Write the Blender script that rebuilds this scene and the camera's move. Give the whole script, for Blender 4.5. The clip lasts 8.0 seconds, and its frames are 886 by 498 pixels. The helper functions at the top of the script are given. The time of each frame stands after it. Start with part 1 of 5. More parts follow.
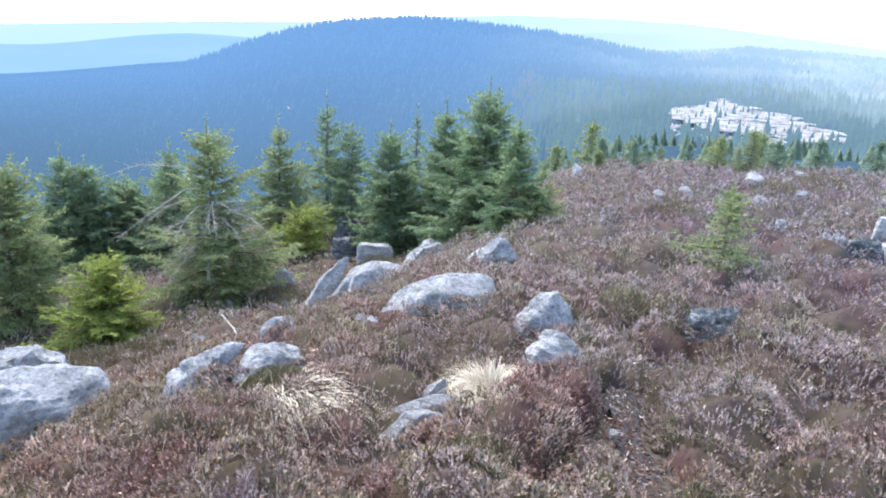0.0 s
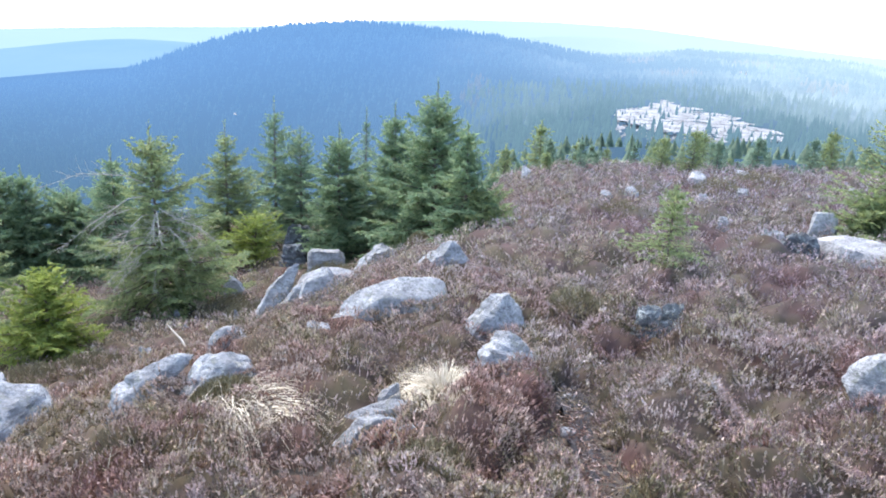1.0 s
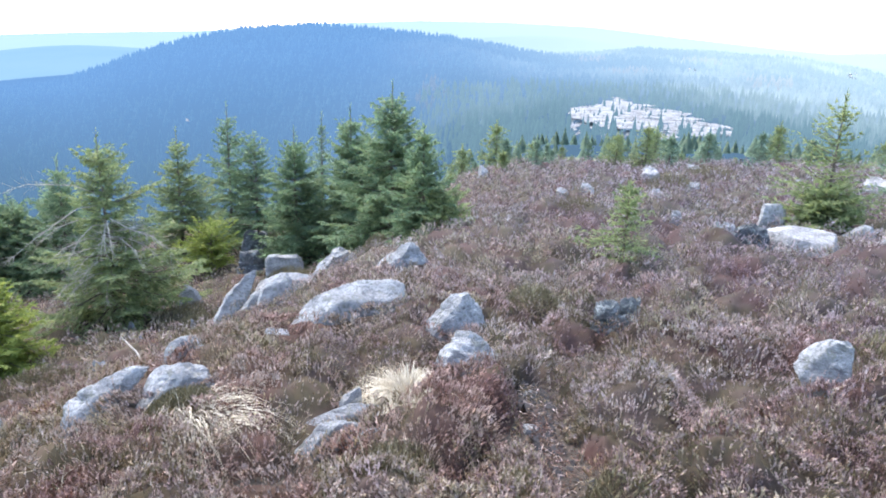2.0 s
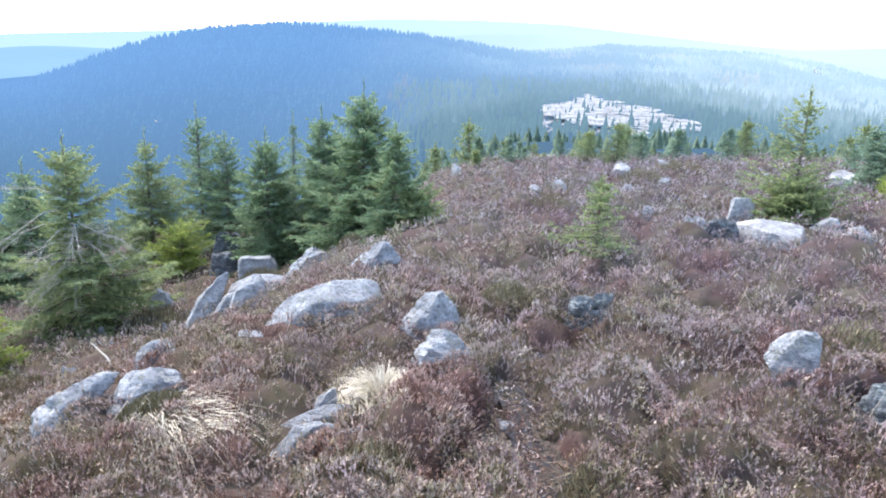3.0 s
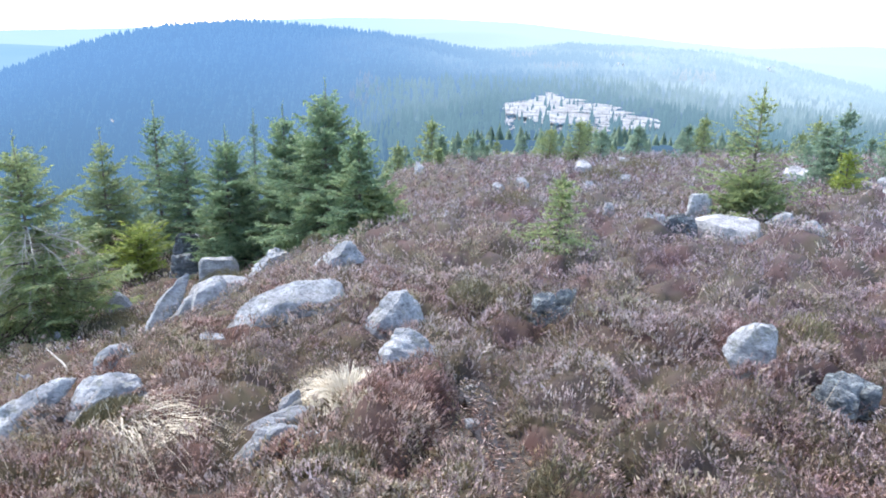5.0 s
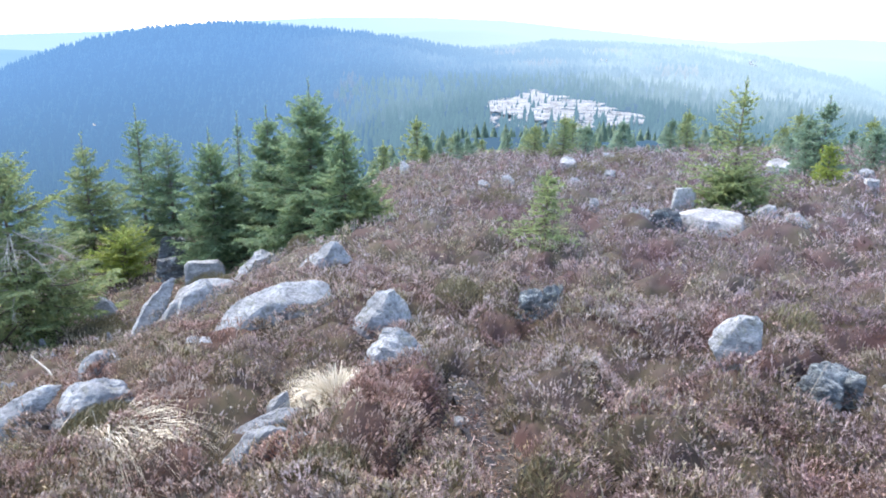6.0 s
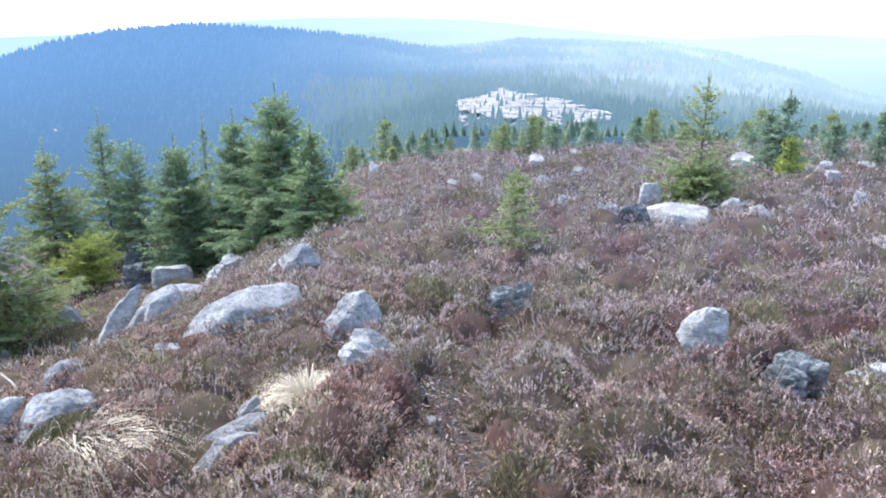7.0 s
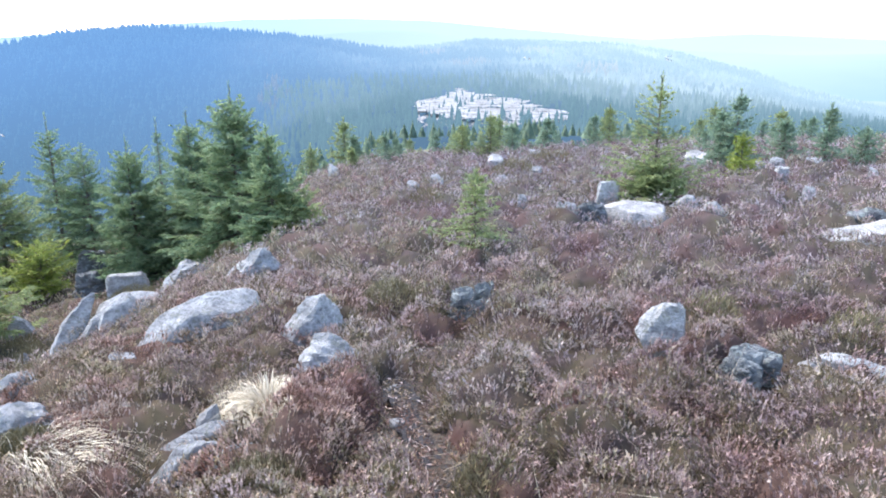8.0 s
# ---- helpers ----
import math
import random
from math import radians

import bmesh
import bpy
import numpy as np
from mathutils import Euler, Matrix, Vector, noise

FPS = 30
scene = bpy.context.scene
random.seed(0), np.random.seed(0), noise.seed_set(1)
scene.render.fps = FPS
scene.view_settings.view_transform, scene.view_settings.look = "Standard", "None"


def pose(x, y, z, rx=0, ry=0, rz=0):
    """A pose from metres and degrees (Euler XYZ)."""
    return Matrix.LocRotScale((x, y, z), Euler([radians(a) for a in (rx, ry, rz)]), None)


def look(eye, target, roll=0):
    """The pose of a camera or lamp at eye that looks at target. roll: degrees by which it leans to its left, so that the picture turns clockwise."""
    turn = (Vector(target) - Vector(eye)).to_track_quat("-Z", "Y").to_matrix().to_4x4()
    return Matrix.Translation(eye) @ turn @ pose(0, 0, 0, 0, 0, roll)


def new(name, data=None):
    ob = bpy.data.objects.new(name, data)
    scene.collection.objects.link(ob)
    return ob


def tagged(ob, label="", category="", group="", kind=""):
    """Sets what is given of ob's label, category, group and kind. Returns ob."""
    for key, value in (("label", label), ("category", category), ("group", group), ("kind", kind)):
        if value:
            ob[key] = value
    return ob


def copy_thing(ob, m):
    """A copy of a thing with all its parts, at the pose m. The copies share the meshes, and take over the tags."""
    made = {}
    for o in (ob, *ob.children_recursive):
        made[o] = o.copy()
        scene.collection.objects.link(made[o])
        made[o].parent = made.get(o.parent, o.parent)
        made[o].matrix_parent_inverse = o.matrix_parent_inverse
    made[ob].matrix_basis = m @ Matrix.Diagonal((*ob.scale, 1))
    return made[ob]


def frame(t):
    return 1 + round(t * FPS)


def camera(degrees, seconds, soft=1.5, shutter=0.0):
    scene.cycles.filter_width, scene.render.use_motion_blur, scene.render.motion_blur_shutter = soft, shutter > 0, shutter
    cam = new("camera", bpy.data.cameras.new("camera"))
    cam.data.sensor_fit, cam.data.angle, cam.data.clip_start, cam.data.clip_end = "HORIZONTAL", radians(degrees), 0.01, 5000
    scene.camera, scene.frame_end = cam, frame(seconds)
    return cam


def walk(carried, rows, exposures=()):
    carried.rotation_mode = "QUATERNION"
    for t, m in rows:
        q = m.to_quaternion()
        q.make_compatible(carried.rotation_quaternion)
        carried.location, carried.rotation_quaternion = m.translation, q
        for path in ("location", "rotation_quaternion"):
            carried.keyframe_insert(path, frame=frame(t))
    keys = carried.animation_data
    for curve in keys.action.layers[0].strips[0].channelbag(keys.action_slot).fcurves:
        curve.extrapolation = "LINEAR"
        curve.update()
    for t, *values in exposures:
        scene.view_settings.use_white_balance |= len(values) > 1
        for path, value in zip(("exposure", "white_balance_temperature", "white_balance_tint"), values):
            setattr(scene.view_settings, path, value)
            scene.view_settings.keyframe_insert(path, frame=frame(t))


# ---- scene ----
cam = camera(63.02, 8.0, soft=1.85)
PATH = [
    (0.0, pose(-0.040, -0.018, 1.601, 72.70, -2.26, 11.90)),
    (0.5, pose(-0.033, -0.019, 1.602, 72.91, -2.13, 9.95)),
    (1.0, pose(-0.024, -0.020, 1.602, 73.16, -2.06, 7.90)),
    (1.5, pose(-0.017, -0.016, 1.601, 73.36, -1.63, 5.91)),
    (3.0, pose(-0.005, -0.003, 1.599, 73.26, -0.97, 2.17)),
    (3.5, pose(-0.003, -0.004, 1.600, 73.23, -0.85, 1.18)),
    (4.0, pose(0.000, -0.000, 1.600, 73.19, -0.96, 0.29)),
    (4.5, pose(0.000, -0.001, 1.600, 73.21, -1.15, -0.28)),
    (6.0, pose(0.009, -0.002, 1.599, 73.10, -0.32, -2.03)),
    (6.5, pose(0.016, -0.002, 1.599, 73.08, 0.09, -3.10)),
    (7.0, pose(0.025, 0.000, 1.598, 73.05, 0.28, -4.55)),
    (7.5, pose(0.029, 0.007, 1.597, 73.06, 0.46, -6.11)),
    (8.0, pose(0.036, 0.007, 1.597, 73.11, 0.46, -7.79)),
]
walk(cam, PATH, [(0.0, 2.15, 6650, 10), (8.0, 2.15, 6650, 10)])

# ---- light: a hazy, bright sky and a weak, wide sun high to the west ----
SUN_ELEVATION, SUN_AZIMUTH = radians(58), radians(-42)   # azimuth from +y towards +x
world = bpy.data.worlds.new("world")
scene.world = world
world.use_nodes = True
wn = world.node_tree
for n in list(wn.nodes):
    wn.nodes.remove(n)
sky = wn.nodes.new("ShaderNodeTexSky")
sky.sky_type, sky.sun_disc = "NISHITA", False
sky.sun_elevation, sky.sun_rotation = SUN_ELEVATION, SUN_AZIMUTH
sky.air_density, sky.dust_density, sky.ozone_density = 1.0, 1.2, 1.0
wbg = wn.nodes.new("ShaderNodeBackground")
wbg.inputs["Strength"].default_value = 0.15
wout = wn.nodes.new("ShaderNodeOutputWorld")
wn.links.new(sky.outputs[0], wbg.inputs[0])
wn.links.new(wbg.outputs[0], wout.inputs[0])
sun_data = bpy.data.lights.new("sun", "SUN")
sun_data.energy, sun_data.angle, sun_data.color = 1.1, radians(20), (1.0, 0.95, 0.88)
sun = new("sun", sun_data)
sun.matrix_world = look((math.sin(SUN_AZIMUTH) * 50, math.cos(SUN_AZIMUTH) * 50, 50 * math.tan(SUN_ELEVATION)), (0, 0, 0))


# ---- materials ----
def shader(name):
    m = bpy.data.materials.new(name)
    m.use_nodes = True
    nt = m.node_tree
    for n in list(nt.nodes):
        nt.nodes.remove(n)
    out = nt.nodes.new("ShaderNodeOutputMaterial")
    bsdf = nt.nodes.new("ShaderNodeBsdfPrincipled")
    nt.links.new(bsdf.outputs[0], out.inputs[0])
    return m, nt, bsdf, out


def ramp(nt, fac, stops, interp="LINEAR"):
    r = nt.nodes.new("ShaderNodeValToRGB")
    r.color_ramp.interpolation = interp
    els = r.color_ramp.elements
    while len(els) < len(stops):
        els.new(0.5)
    for e, (p, c) in zip(els, stops):
        e.position, e.color = p, (*c, 1)
    nt.links.new(fac, r.inputs[0])
    return r.outputs[0]


def noise_at(nt, scale, detail=4, rough=0.55, coords="Position", squash=None):
    geo = nt.nodes.new("ShaderNodeNewGeometry")
    src = geo.outputs["Position"]
    if coords == "Object":
        src = nt.nodes.new("ShaderNodeTexCoord").outputs["Object"]
    if squash:
        mp = nt.nodes.new("ShaderNodeMapping")
        mp.inputs["Scale"].default_value = squash
        nt.links.new(src, mp.inputs[0])
        src = mp.outputs[0]
    n = nt.nodes.new("ShaderNodeTexNoise")
    n.inputs["Scale"].default_value, n.inputs["Detail"].default_value, n.inputs["Roughness"].default_value = scale, detail, rough
    nt.links.new(src, n.inputs["Vector"])
    return n.outputs["Fac"]


def island(nt):
    return nt.nodes.new("ShaderNodeNewGeometry").outputs["Random Per Island"]


def mix(nt, a, b, fac, mode="MIX"):
    m = nt.nodes.new("ShaderNodeMix")
    m.data_type, m.blend_type = "RGBA", mode
    for sock, v in ((m.inputs["Factor"], fac), (m.inputs["A"], a), (m.inputs["B"], b)):
        if isinstance(v, (int, float)):
            sock.default_value = v
        elif isinstance(v, tuple):
            sock.default_value = (*v, 1)
        else:
            nt.links.new(v, sock)
    return m.outputs["Result"]


def bump(nt, bsdf, height, strength, distance):
    b = nt.nodes.new("ShaderNodeBump")
    b.inputs["Strength"].default_value, b.inputs["Distance"].default_value = strength, distance
    nt.links.new(height, b.inputs["Height"])
    nt.links.new(b.outputs[0], bsdf.inputs["Normal"])


def rock_material(name, dark, mid, pale, lichen):
    m, nt, bsdf, _ = shader(name)
    big = noise_at(nt, 5.0, 5, 0.6, "Object")
    fine = noise_at(nt, 38.0, 6, 0.7, "Object")
    layer = noise_at(nt, 2.6, 6, 0.7, "Object", (1, 1, 3.5))
    c = ramp(nt, layer, [(0.28, dark), (0.42, mid), (0.62, pale)])
    c = mix(nt, c, ramp(nt, fine, [(0.32, (0.28, 0.28, 0.30)), (0.46, (0.85, 0.85, 0.85)), (0.6, (1.12, 1.12, 1.12))]), 0.8, "MULTIPLY")
    spots = ramp(nt, noise_at(nt, 13.0, 5, 0.7, "Object"), [(0.55, (0, 0, 0)), (0.62, (0.85, 0.85, 0.85))])
    c = mix(nt, c, ramp(nt, big, [(0.35, (0.55, 0.56, 0.58)), (0.6, (1.1, 1.1, 1.1))]), 0.8, "MULTIPLY")
    c = mix(nt, c, lichen, spots)
    nt.links.new(c, bsdf.inputs["Base Color"])
    bsdf.inputs["Roughness"].default_value = 0.85
    # dark weathered joints along the bedding
    joint = nt.nodes.new("ShaderNodeMath")
    joint.operation = "ABSOLUTE"
    shift = nt.nodes.new("ShaderNodeMath")
    shift.operation, shift.inputs[1].default_value = "SUBTRACT", 0.5
    nt.links.new(noise_at(nt, 3.2, 4, 0.6, "Object", (1.0, 1.0, 4.0)), shift.inputs[0])
    nt.links.new(shift.outputs[0], joint.inputs[0])
    seam = ramp(nt, joint.outputs[0], [(0.0, (0.30, 0.30, 0.31)), (0.010, (1, 1, 1))])
    c = mix(nt, c, seam, 0.4, "MULTIPLY")
    nt.links.new(c, bsdf.inputs["Base Color"])
    bump(nt, bsdf, mix(nt, mix(nt, fine, layer, 0.5), seam, 0.15), 1.0, 0.05)
    return m


ROCK = rock_material("pale_gritstone", (0.14, 0.14, 0.14), (0.31, 0.31, 0.315), (0.48, 0.48, 0.48), (0.24, 0.24, 0.21))
ROCK_DARK = rock_material("dark_gritstone", (0.025, 0.027, 0.030), (0.085, 0.090, 0.098), (0.20, 0.21, 0.22), (0.28, 0.32, 0.30))
ROCK_BROKEN = rock_material("broken_lichened_gritstone", (0.035, 0.038, 0.040), (0.16, 0.175, 0.18), (0.34, 0.355, 0.355), (0.36, 0.39, 0.36))
ROCK_WHITE = rock_material("bleached_stone", (0.180, 0.172, 0.166), (0.344, 0.336, 0.332), (0.508, 0.500, 0.498), (0.312, 0.295, 0.274))


def heather_material(name, stops, patch, patch_amount):
    """Stem or flower colour: random for each sprig, drifting from patch to patch of the moor."""
    m, nt, bsdf, _ = shader(name)
    c = ramp(nt, island(nt), stops)
    drift = ramp(nt, noise_at(nt, 1.5, 3, 0.6), patch)
    c = mix(nt, c, drift, patch_amount)
    # single bushes differ: greyer, greener or redder
    bush = ramp(nt, noise_at(nt, 3.1, 2, 0.5), [(0.30, (0.80, 0.66, 0.62)), (0.42, (1.05, 0.98, 0.97)), (0.55, (0.95, 0.97, 0.90)), (0.68, (1.10, 1.06, 1.10))])
    c = mix(nt, c, bush, 0.85, "MULTIPLY")
    speck = ramp(nt, noise_at(nt, 26.0, 3), [(0.3, (0.75, 0.75, 0.75)), (0.65, (1.12, 1.12, 1.12))])
    c = mix(nt, c, speck, 0.55, "MULTIPLY")
    # haze put into the heather's colour: paler and bluer with distance
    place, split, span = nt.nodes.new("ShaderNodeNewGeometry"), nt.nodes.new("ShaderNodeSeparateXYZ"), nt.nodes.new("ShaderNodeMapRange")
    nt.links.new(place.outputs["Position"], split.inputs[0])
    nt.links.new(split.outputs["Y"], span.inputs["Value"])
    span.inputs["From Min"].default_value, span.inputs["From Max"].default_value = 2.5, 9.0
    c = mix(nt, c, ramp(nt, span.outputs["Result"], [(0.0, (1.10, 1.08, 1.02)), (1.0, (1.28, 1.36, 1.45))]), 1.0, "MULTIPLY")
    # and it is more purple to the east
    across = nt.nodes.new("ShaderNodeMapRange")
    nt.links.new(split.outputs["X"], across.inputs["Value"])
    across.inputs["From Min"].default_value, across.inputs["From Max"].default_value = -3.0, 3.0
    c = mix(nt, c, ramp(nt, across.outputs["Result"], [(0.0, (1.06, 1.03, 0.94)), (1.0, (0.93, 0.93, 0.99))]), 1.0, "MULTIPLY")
    nt.links.new(c, bsdf.inputs["Base Color"])
    bsdf.inputs["Roughness"].default_value = 0.9
    bsdf.inputs["Specular IOR Level"].default_value = 0.15
    return m


PATCH_STEM = [(0.36, (0.208, 0.108, 0.086)), (0.45, (0.201, 0.140, 0.108)), (0.54, (0.169, 0.153, 0.066)), (0.64, (0.175, 0.127, 0.117))]
PATCH_TIP = [(0.34, (0.408, 0.260, 0.227)), (0.42, (0.580, 0.449, 0.394)), (0.48, (0.453, 0.333, 0.298)), (0.54, (0.381, 0.341, 0.192)), (0.60, (0.553, 0.440, 0.403)), (0.68, (0.499, 0.395, 0.403))]
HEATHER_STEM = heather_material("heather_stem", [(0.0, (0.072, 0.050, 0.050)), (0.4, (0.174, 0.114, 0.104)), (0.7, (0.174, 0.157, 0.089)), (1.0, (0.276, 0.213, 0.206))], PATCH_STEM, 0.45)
# near-black brown: the shade between the sprigs is put into this colour
HEATHER_BODY = heather_material("heather_shaded_undergrowth", [(0.0, (0.040, 0.030, 0.030)), (1.0, (0.040, 0.030, 0.030))], PATCH_STEM, 0.2)
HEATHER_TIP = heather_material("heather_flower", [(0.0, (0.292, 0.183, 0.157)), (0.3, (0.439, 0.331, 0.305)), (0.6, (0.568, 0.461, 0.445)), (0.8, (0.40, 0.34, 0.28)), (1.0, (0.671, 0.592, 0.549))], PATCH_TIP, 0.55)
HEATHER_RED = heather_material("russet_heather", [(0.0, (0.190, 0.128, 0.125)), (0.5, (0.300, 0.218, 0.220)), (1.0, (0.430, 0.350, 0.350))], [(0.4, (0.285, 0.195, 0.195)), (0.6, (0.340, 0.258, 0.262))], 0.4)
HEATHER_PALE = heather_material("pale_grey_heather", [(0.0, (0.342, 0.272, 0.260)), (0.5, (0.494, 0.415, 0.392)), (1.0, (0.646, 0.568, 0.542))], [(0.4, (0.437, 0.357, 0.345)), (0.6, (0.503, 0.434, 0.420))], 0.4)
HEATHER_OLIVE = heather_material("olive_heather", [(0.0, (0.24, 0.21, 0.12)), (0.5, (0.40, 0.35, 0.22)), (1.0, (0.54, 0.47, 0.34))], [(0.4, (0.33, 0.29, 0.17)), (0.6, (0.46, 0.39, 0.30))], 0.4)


def needle_material(name, dark, mid, light, yellow):
    m, nt, bsdf, out = shader(name)
    c = ramp(nt, island(nt), [(0.0, dark), (0.5, mid), (0.85, light), (1.0, yellow)])
    c = mix(nt, c, ramp(nt, noise_at(nt, 2.2, 3), [(0.35, dark), (0.65, light)]), 0.4)
    nt.links.new(c, bsdf.inputs["Base Color"])
    bsdf.inputs["Roughness"].default_value = 0.6
    bsdf.inputs["Specular IOR Level"].default_value = 0.3
    # light passes through the thin sprays
    tr = nt.nodes.new("ShaderNodeBsdfTranslucent")
    nt.links.new(c, tr.inputs[0])
    ms = nt.nodes.new("ShaderNodeMixShader")
    ms.inputs[0].default_value = 0.52
    nt.links.new(bsdf.outputs[0], ms.inputs[1])
    nt.links.new(tr.outputs[0], ms.inputs[2])
    nt.links.new(ms.outputs[0], out.inputs[0])
    return m


NEEDLE_GREEN = needle_material("spruce_needles", (0.116, 0.192, 0.120), (0.215, 0.314, 0.173), (0.309, 0.390, 0.203), (0.419, 0.443, 0.233))
NEEDLE_YELLOW = needle_material("sunlit_young_needles", (0.150, 0.205, 0.055), (0.270, 0.340, 0.080), (0.380, 0.425, 0.105), (0.500, 0.490, 0.170))
NEEDLE_OLIVE = needle_material("olive_green_needles", (0.147, 0.201, 0.105), (0.266, 0.328, 0.149), (0.366, 0.414, 0.182), (0.496, 0.483, 0.231))
# haze over the brow trees is put into these paler, bluer needles
NEEDLE_HAZED = needle_material("hazed_needles", (0.132, 0.212, 0.156), (0.218, 0.317, 0.224), (0.291, 0.377, 0.257), (0.383, 0.437, 0.271))


def plain_material(name, a, b, scale, rough=0.9, relief=0.3, size=0.01):
    m, nt, bsdf, _ = shader(name)
    n = noise_at(nt, scale, 5, 0.65)
    nt.links.new(ramp(nt, n, [(0.3, a), (0.7, b)]), bsdf.inputs["Base Color"])
    bsdf.inputs["Roughness"].default_value = rough
    bump(nt, bsdf, n, relief, size)
    return m


BARK = plain_material("spruce_bark", (0.07, 0.055, 0.045), (0.20, 0.16, 0.13), 30)
DEADWOOD = plain_material("bleached_dead_wood", (0.30, 0.27, 0.23), (0.50, 0.46, 0.40), 25)
PEAT = plain_material("peaty_ground", (0.035, 0.028, 0.022), (0.08, 0.062, 0.048), 6, 0.95, 0.6, 0.03)
TRACK = plain_material("trodden_peat_track", (0.016, 0.014, 0.016), (0.062, 0.056, 0.060), 30, 0.95, 0.9, 0.02)
MOOR = plain_material("rough_hill_grass", (0.10, 0.10, 0.05), (0.20, 0.19, 0.10), 0.12, 0.95)


def straw_material(name, a, b):
    m, nt, bsdf, _ = shader(name)
    nt.links.new(ramp(nt, island(nt), [(0.0, a), (1.0, b)]), bsdf.inputs["Base Color"])
    bsdf.inputs["Roughness"].default_value = 0.7
    return m


STRAW = straw_material("dry_grass", (0.40, 0.33, 0.23), (0.72, 0.64, 0.49))
STRAW_DULL = straw_material("dull_dry_grass", (0.30, 0.24, 0.16), (0.52, 0.44, 0.31))
OLIVE = straw_material("olive_grass", (0.111, 0.098, 0.048), (0.295, 0.242, 0.132))


def hazed_distance_material(name, leaf_dark, leaf_light, near, far, east, reach, x0, x1, scale=0.02, mist=0.0):
    """Far country behind much air: its pale haze is painted as emission, more with distance and eastwards."""
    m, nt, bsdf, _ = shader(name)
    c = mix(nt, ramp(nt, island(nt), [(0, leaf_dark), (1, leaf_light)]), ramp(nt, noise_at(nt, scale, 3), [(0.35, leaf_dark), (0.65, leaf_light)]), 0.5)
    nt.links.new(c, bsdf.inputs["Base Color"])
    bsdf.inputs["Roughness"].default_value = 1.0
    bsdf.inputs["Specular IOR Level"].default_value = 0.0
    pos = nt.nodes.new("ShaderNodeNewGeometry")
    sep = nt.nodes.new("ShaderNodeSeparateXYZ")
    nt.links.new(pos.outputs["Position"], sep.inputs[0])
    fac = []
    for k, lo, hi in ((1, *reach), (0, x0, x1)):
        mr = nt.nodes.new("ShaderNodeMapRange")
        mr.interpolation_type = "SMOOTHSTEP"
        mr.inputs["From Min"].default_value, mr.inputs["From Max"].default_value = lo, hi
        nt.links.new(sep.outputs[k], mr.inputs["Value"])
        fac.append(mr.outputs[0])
    haze_glow = mix(nt, near, mix(nt, far, east, fac[1]), fac[0])
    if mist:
        # drifting banks of mist over the eastern slopes, painted into the emission by noise
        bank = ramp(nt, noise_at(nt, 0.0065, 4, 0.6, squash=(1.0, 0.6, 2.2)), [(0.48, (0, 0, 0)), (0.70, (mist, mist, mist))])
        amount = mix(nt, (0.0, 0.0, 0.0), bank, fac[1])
        haze_glow = mix(nt, haze_glow, (0.20, 0.255, 0.30), amount)
    nt.links.new(haze_glow, bsdf.inputs["Emission Color"])
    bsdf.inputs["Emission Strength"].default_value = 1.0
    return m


# near, far and east colours are haze emitted by the surfaces, not leaf colour
DIST_HILL = hazed_distance_material("far_forest", (0.009, 0.018, 0.019), (0.020, 0.034, 0.032), (0.025, 0.049, 0.082), (0.040, 0.088, 0.180), (0.120, 0.172, 0.222), (200, 950), -230, 450, 0.008, 0.65)
DIST_FLOOR = hazed_distance_material("far_forest_floor", (0.002, 0.004, 0.004), (0.005, 0.008, 0.008), (0.025, 0.049, 0.082), (0.040, 0.088, 0.180), (0.120, 0.172, 0.222), (200, 950), -230, 450, 0.008, 0.65)
DIST_VALLEY = hazed_distance_material("valley_conifers", (0.008, 0.017, 0.014), (0.021, 0.036, 0.030), (0.038, 0.068, 0.094), (0.052, 0.096, 0.150), (0.115, 0.162, 0.204), (250, 1000), -230, 450, 0.012, 0.5)
DIST_RIDGE = hazed_distance_material("farthest_ridge", (0.03, 0.05, 0.06), (0.05, 0.07, 0.08), (0.115, 0.17, 0.225), (0.115, 0.17, 0.225), (0.16, 0.205, 0.23), (1000, 2000), -1500, 1500, 0.002)
DIST_MIDDLE = hazed_distance_material("second_ridge", (0.03, 0.05, 0.06), (0.05, 0.07, 0.08), (0.062, 0.115, 0.175), (0.062, 0.115, 0.175), (0.15, 0.195, 0.22), (1000, 2000), -900, 600, 0.004)
DIST_LARCH = hazed_distance_material("bare_larches", (0.019, 0.027, 0.031), (0.034, 0.040, 0.046), (0.027, 0.043, 0.061), (0.050, 0.090, 0.165), (0.150, 0.190, 0.230), (200, 950), -230, 420, 0.008)
FIELD = plain_material("bleached_felled_clearing", (0.080, 0.080, 0.080), (0.40, 0.395, 0.40), 0.16, 0.95)


# ---- helpers for meshes ----
def mesh_from(name, verts, faces, mats, indices=None, smooth=False):
    me = bpy.data.meshes.new(name)
    verts = np.asarray(verts, dtype=np.float32)
    faces = np.asarray(faces, dtype=np.int32)
    k = faces.shape[1]
    me.vertices.add(len(verts))
    me.vertices.foreach_set("co", verts.ravel())
    me.loops.add(faces.size)
    me.loops.foreach_set("vertex_index", faces.ravel())
    me.polygons.add(len(faces))
    me.polygons.foreach_set("loop_start", np.arange(0, faces.size, k, dtype=np.int32))
    me.polygons.foreach_set("loop_total", np.full(len(faces), k, dtype=np.int32))
    for mt in mats:
        me.materials.append(mt)
    if indices is not None:
        me.polygons.foreach_set("material_index", np.asarray(indices, dtype=np.int32))
    if smooth:
        me.polygons.foreach_set("use_smooth", np.ones(len(faces), dtype=bool))
    me.update(calc_edges=True)
    me.validate()
    return me


def unit(v):
    return v / np.maximum(np.linalg.norm(v, axis=-1, keepdims=True), 1e-9)


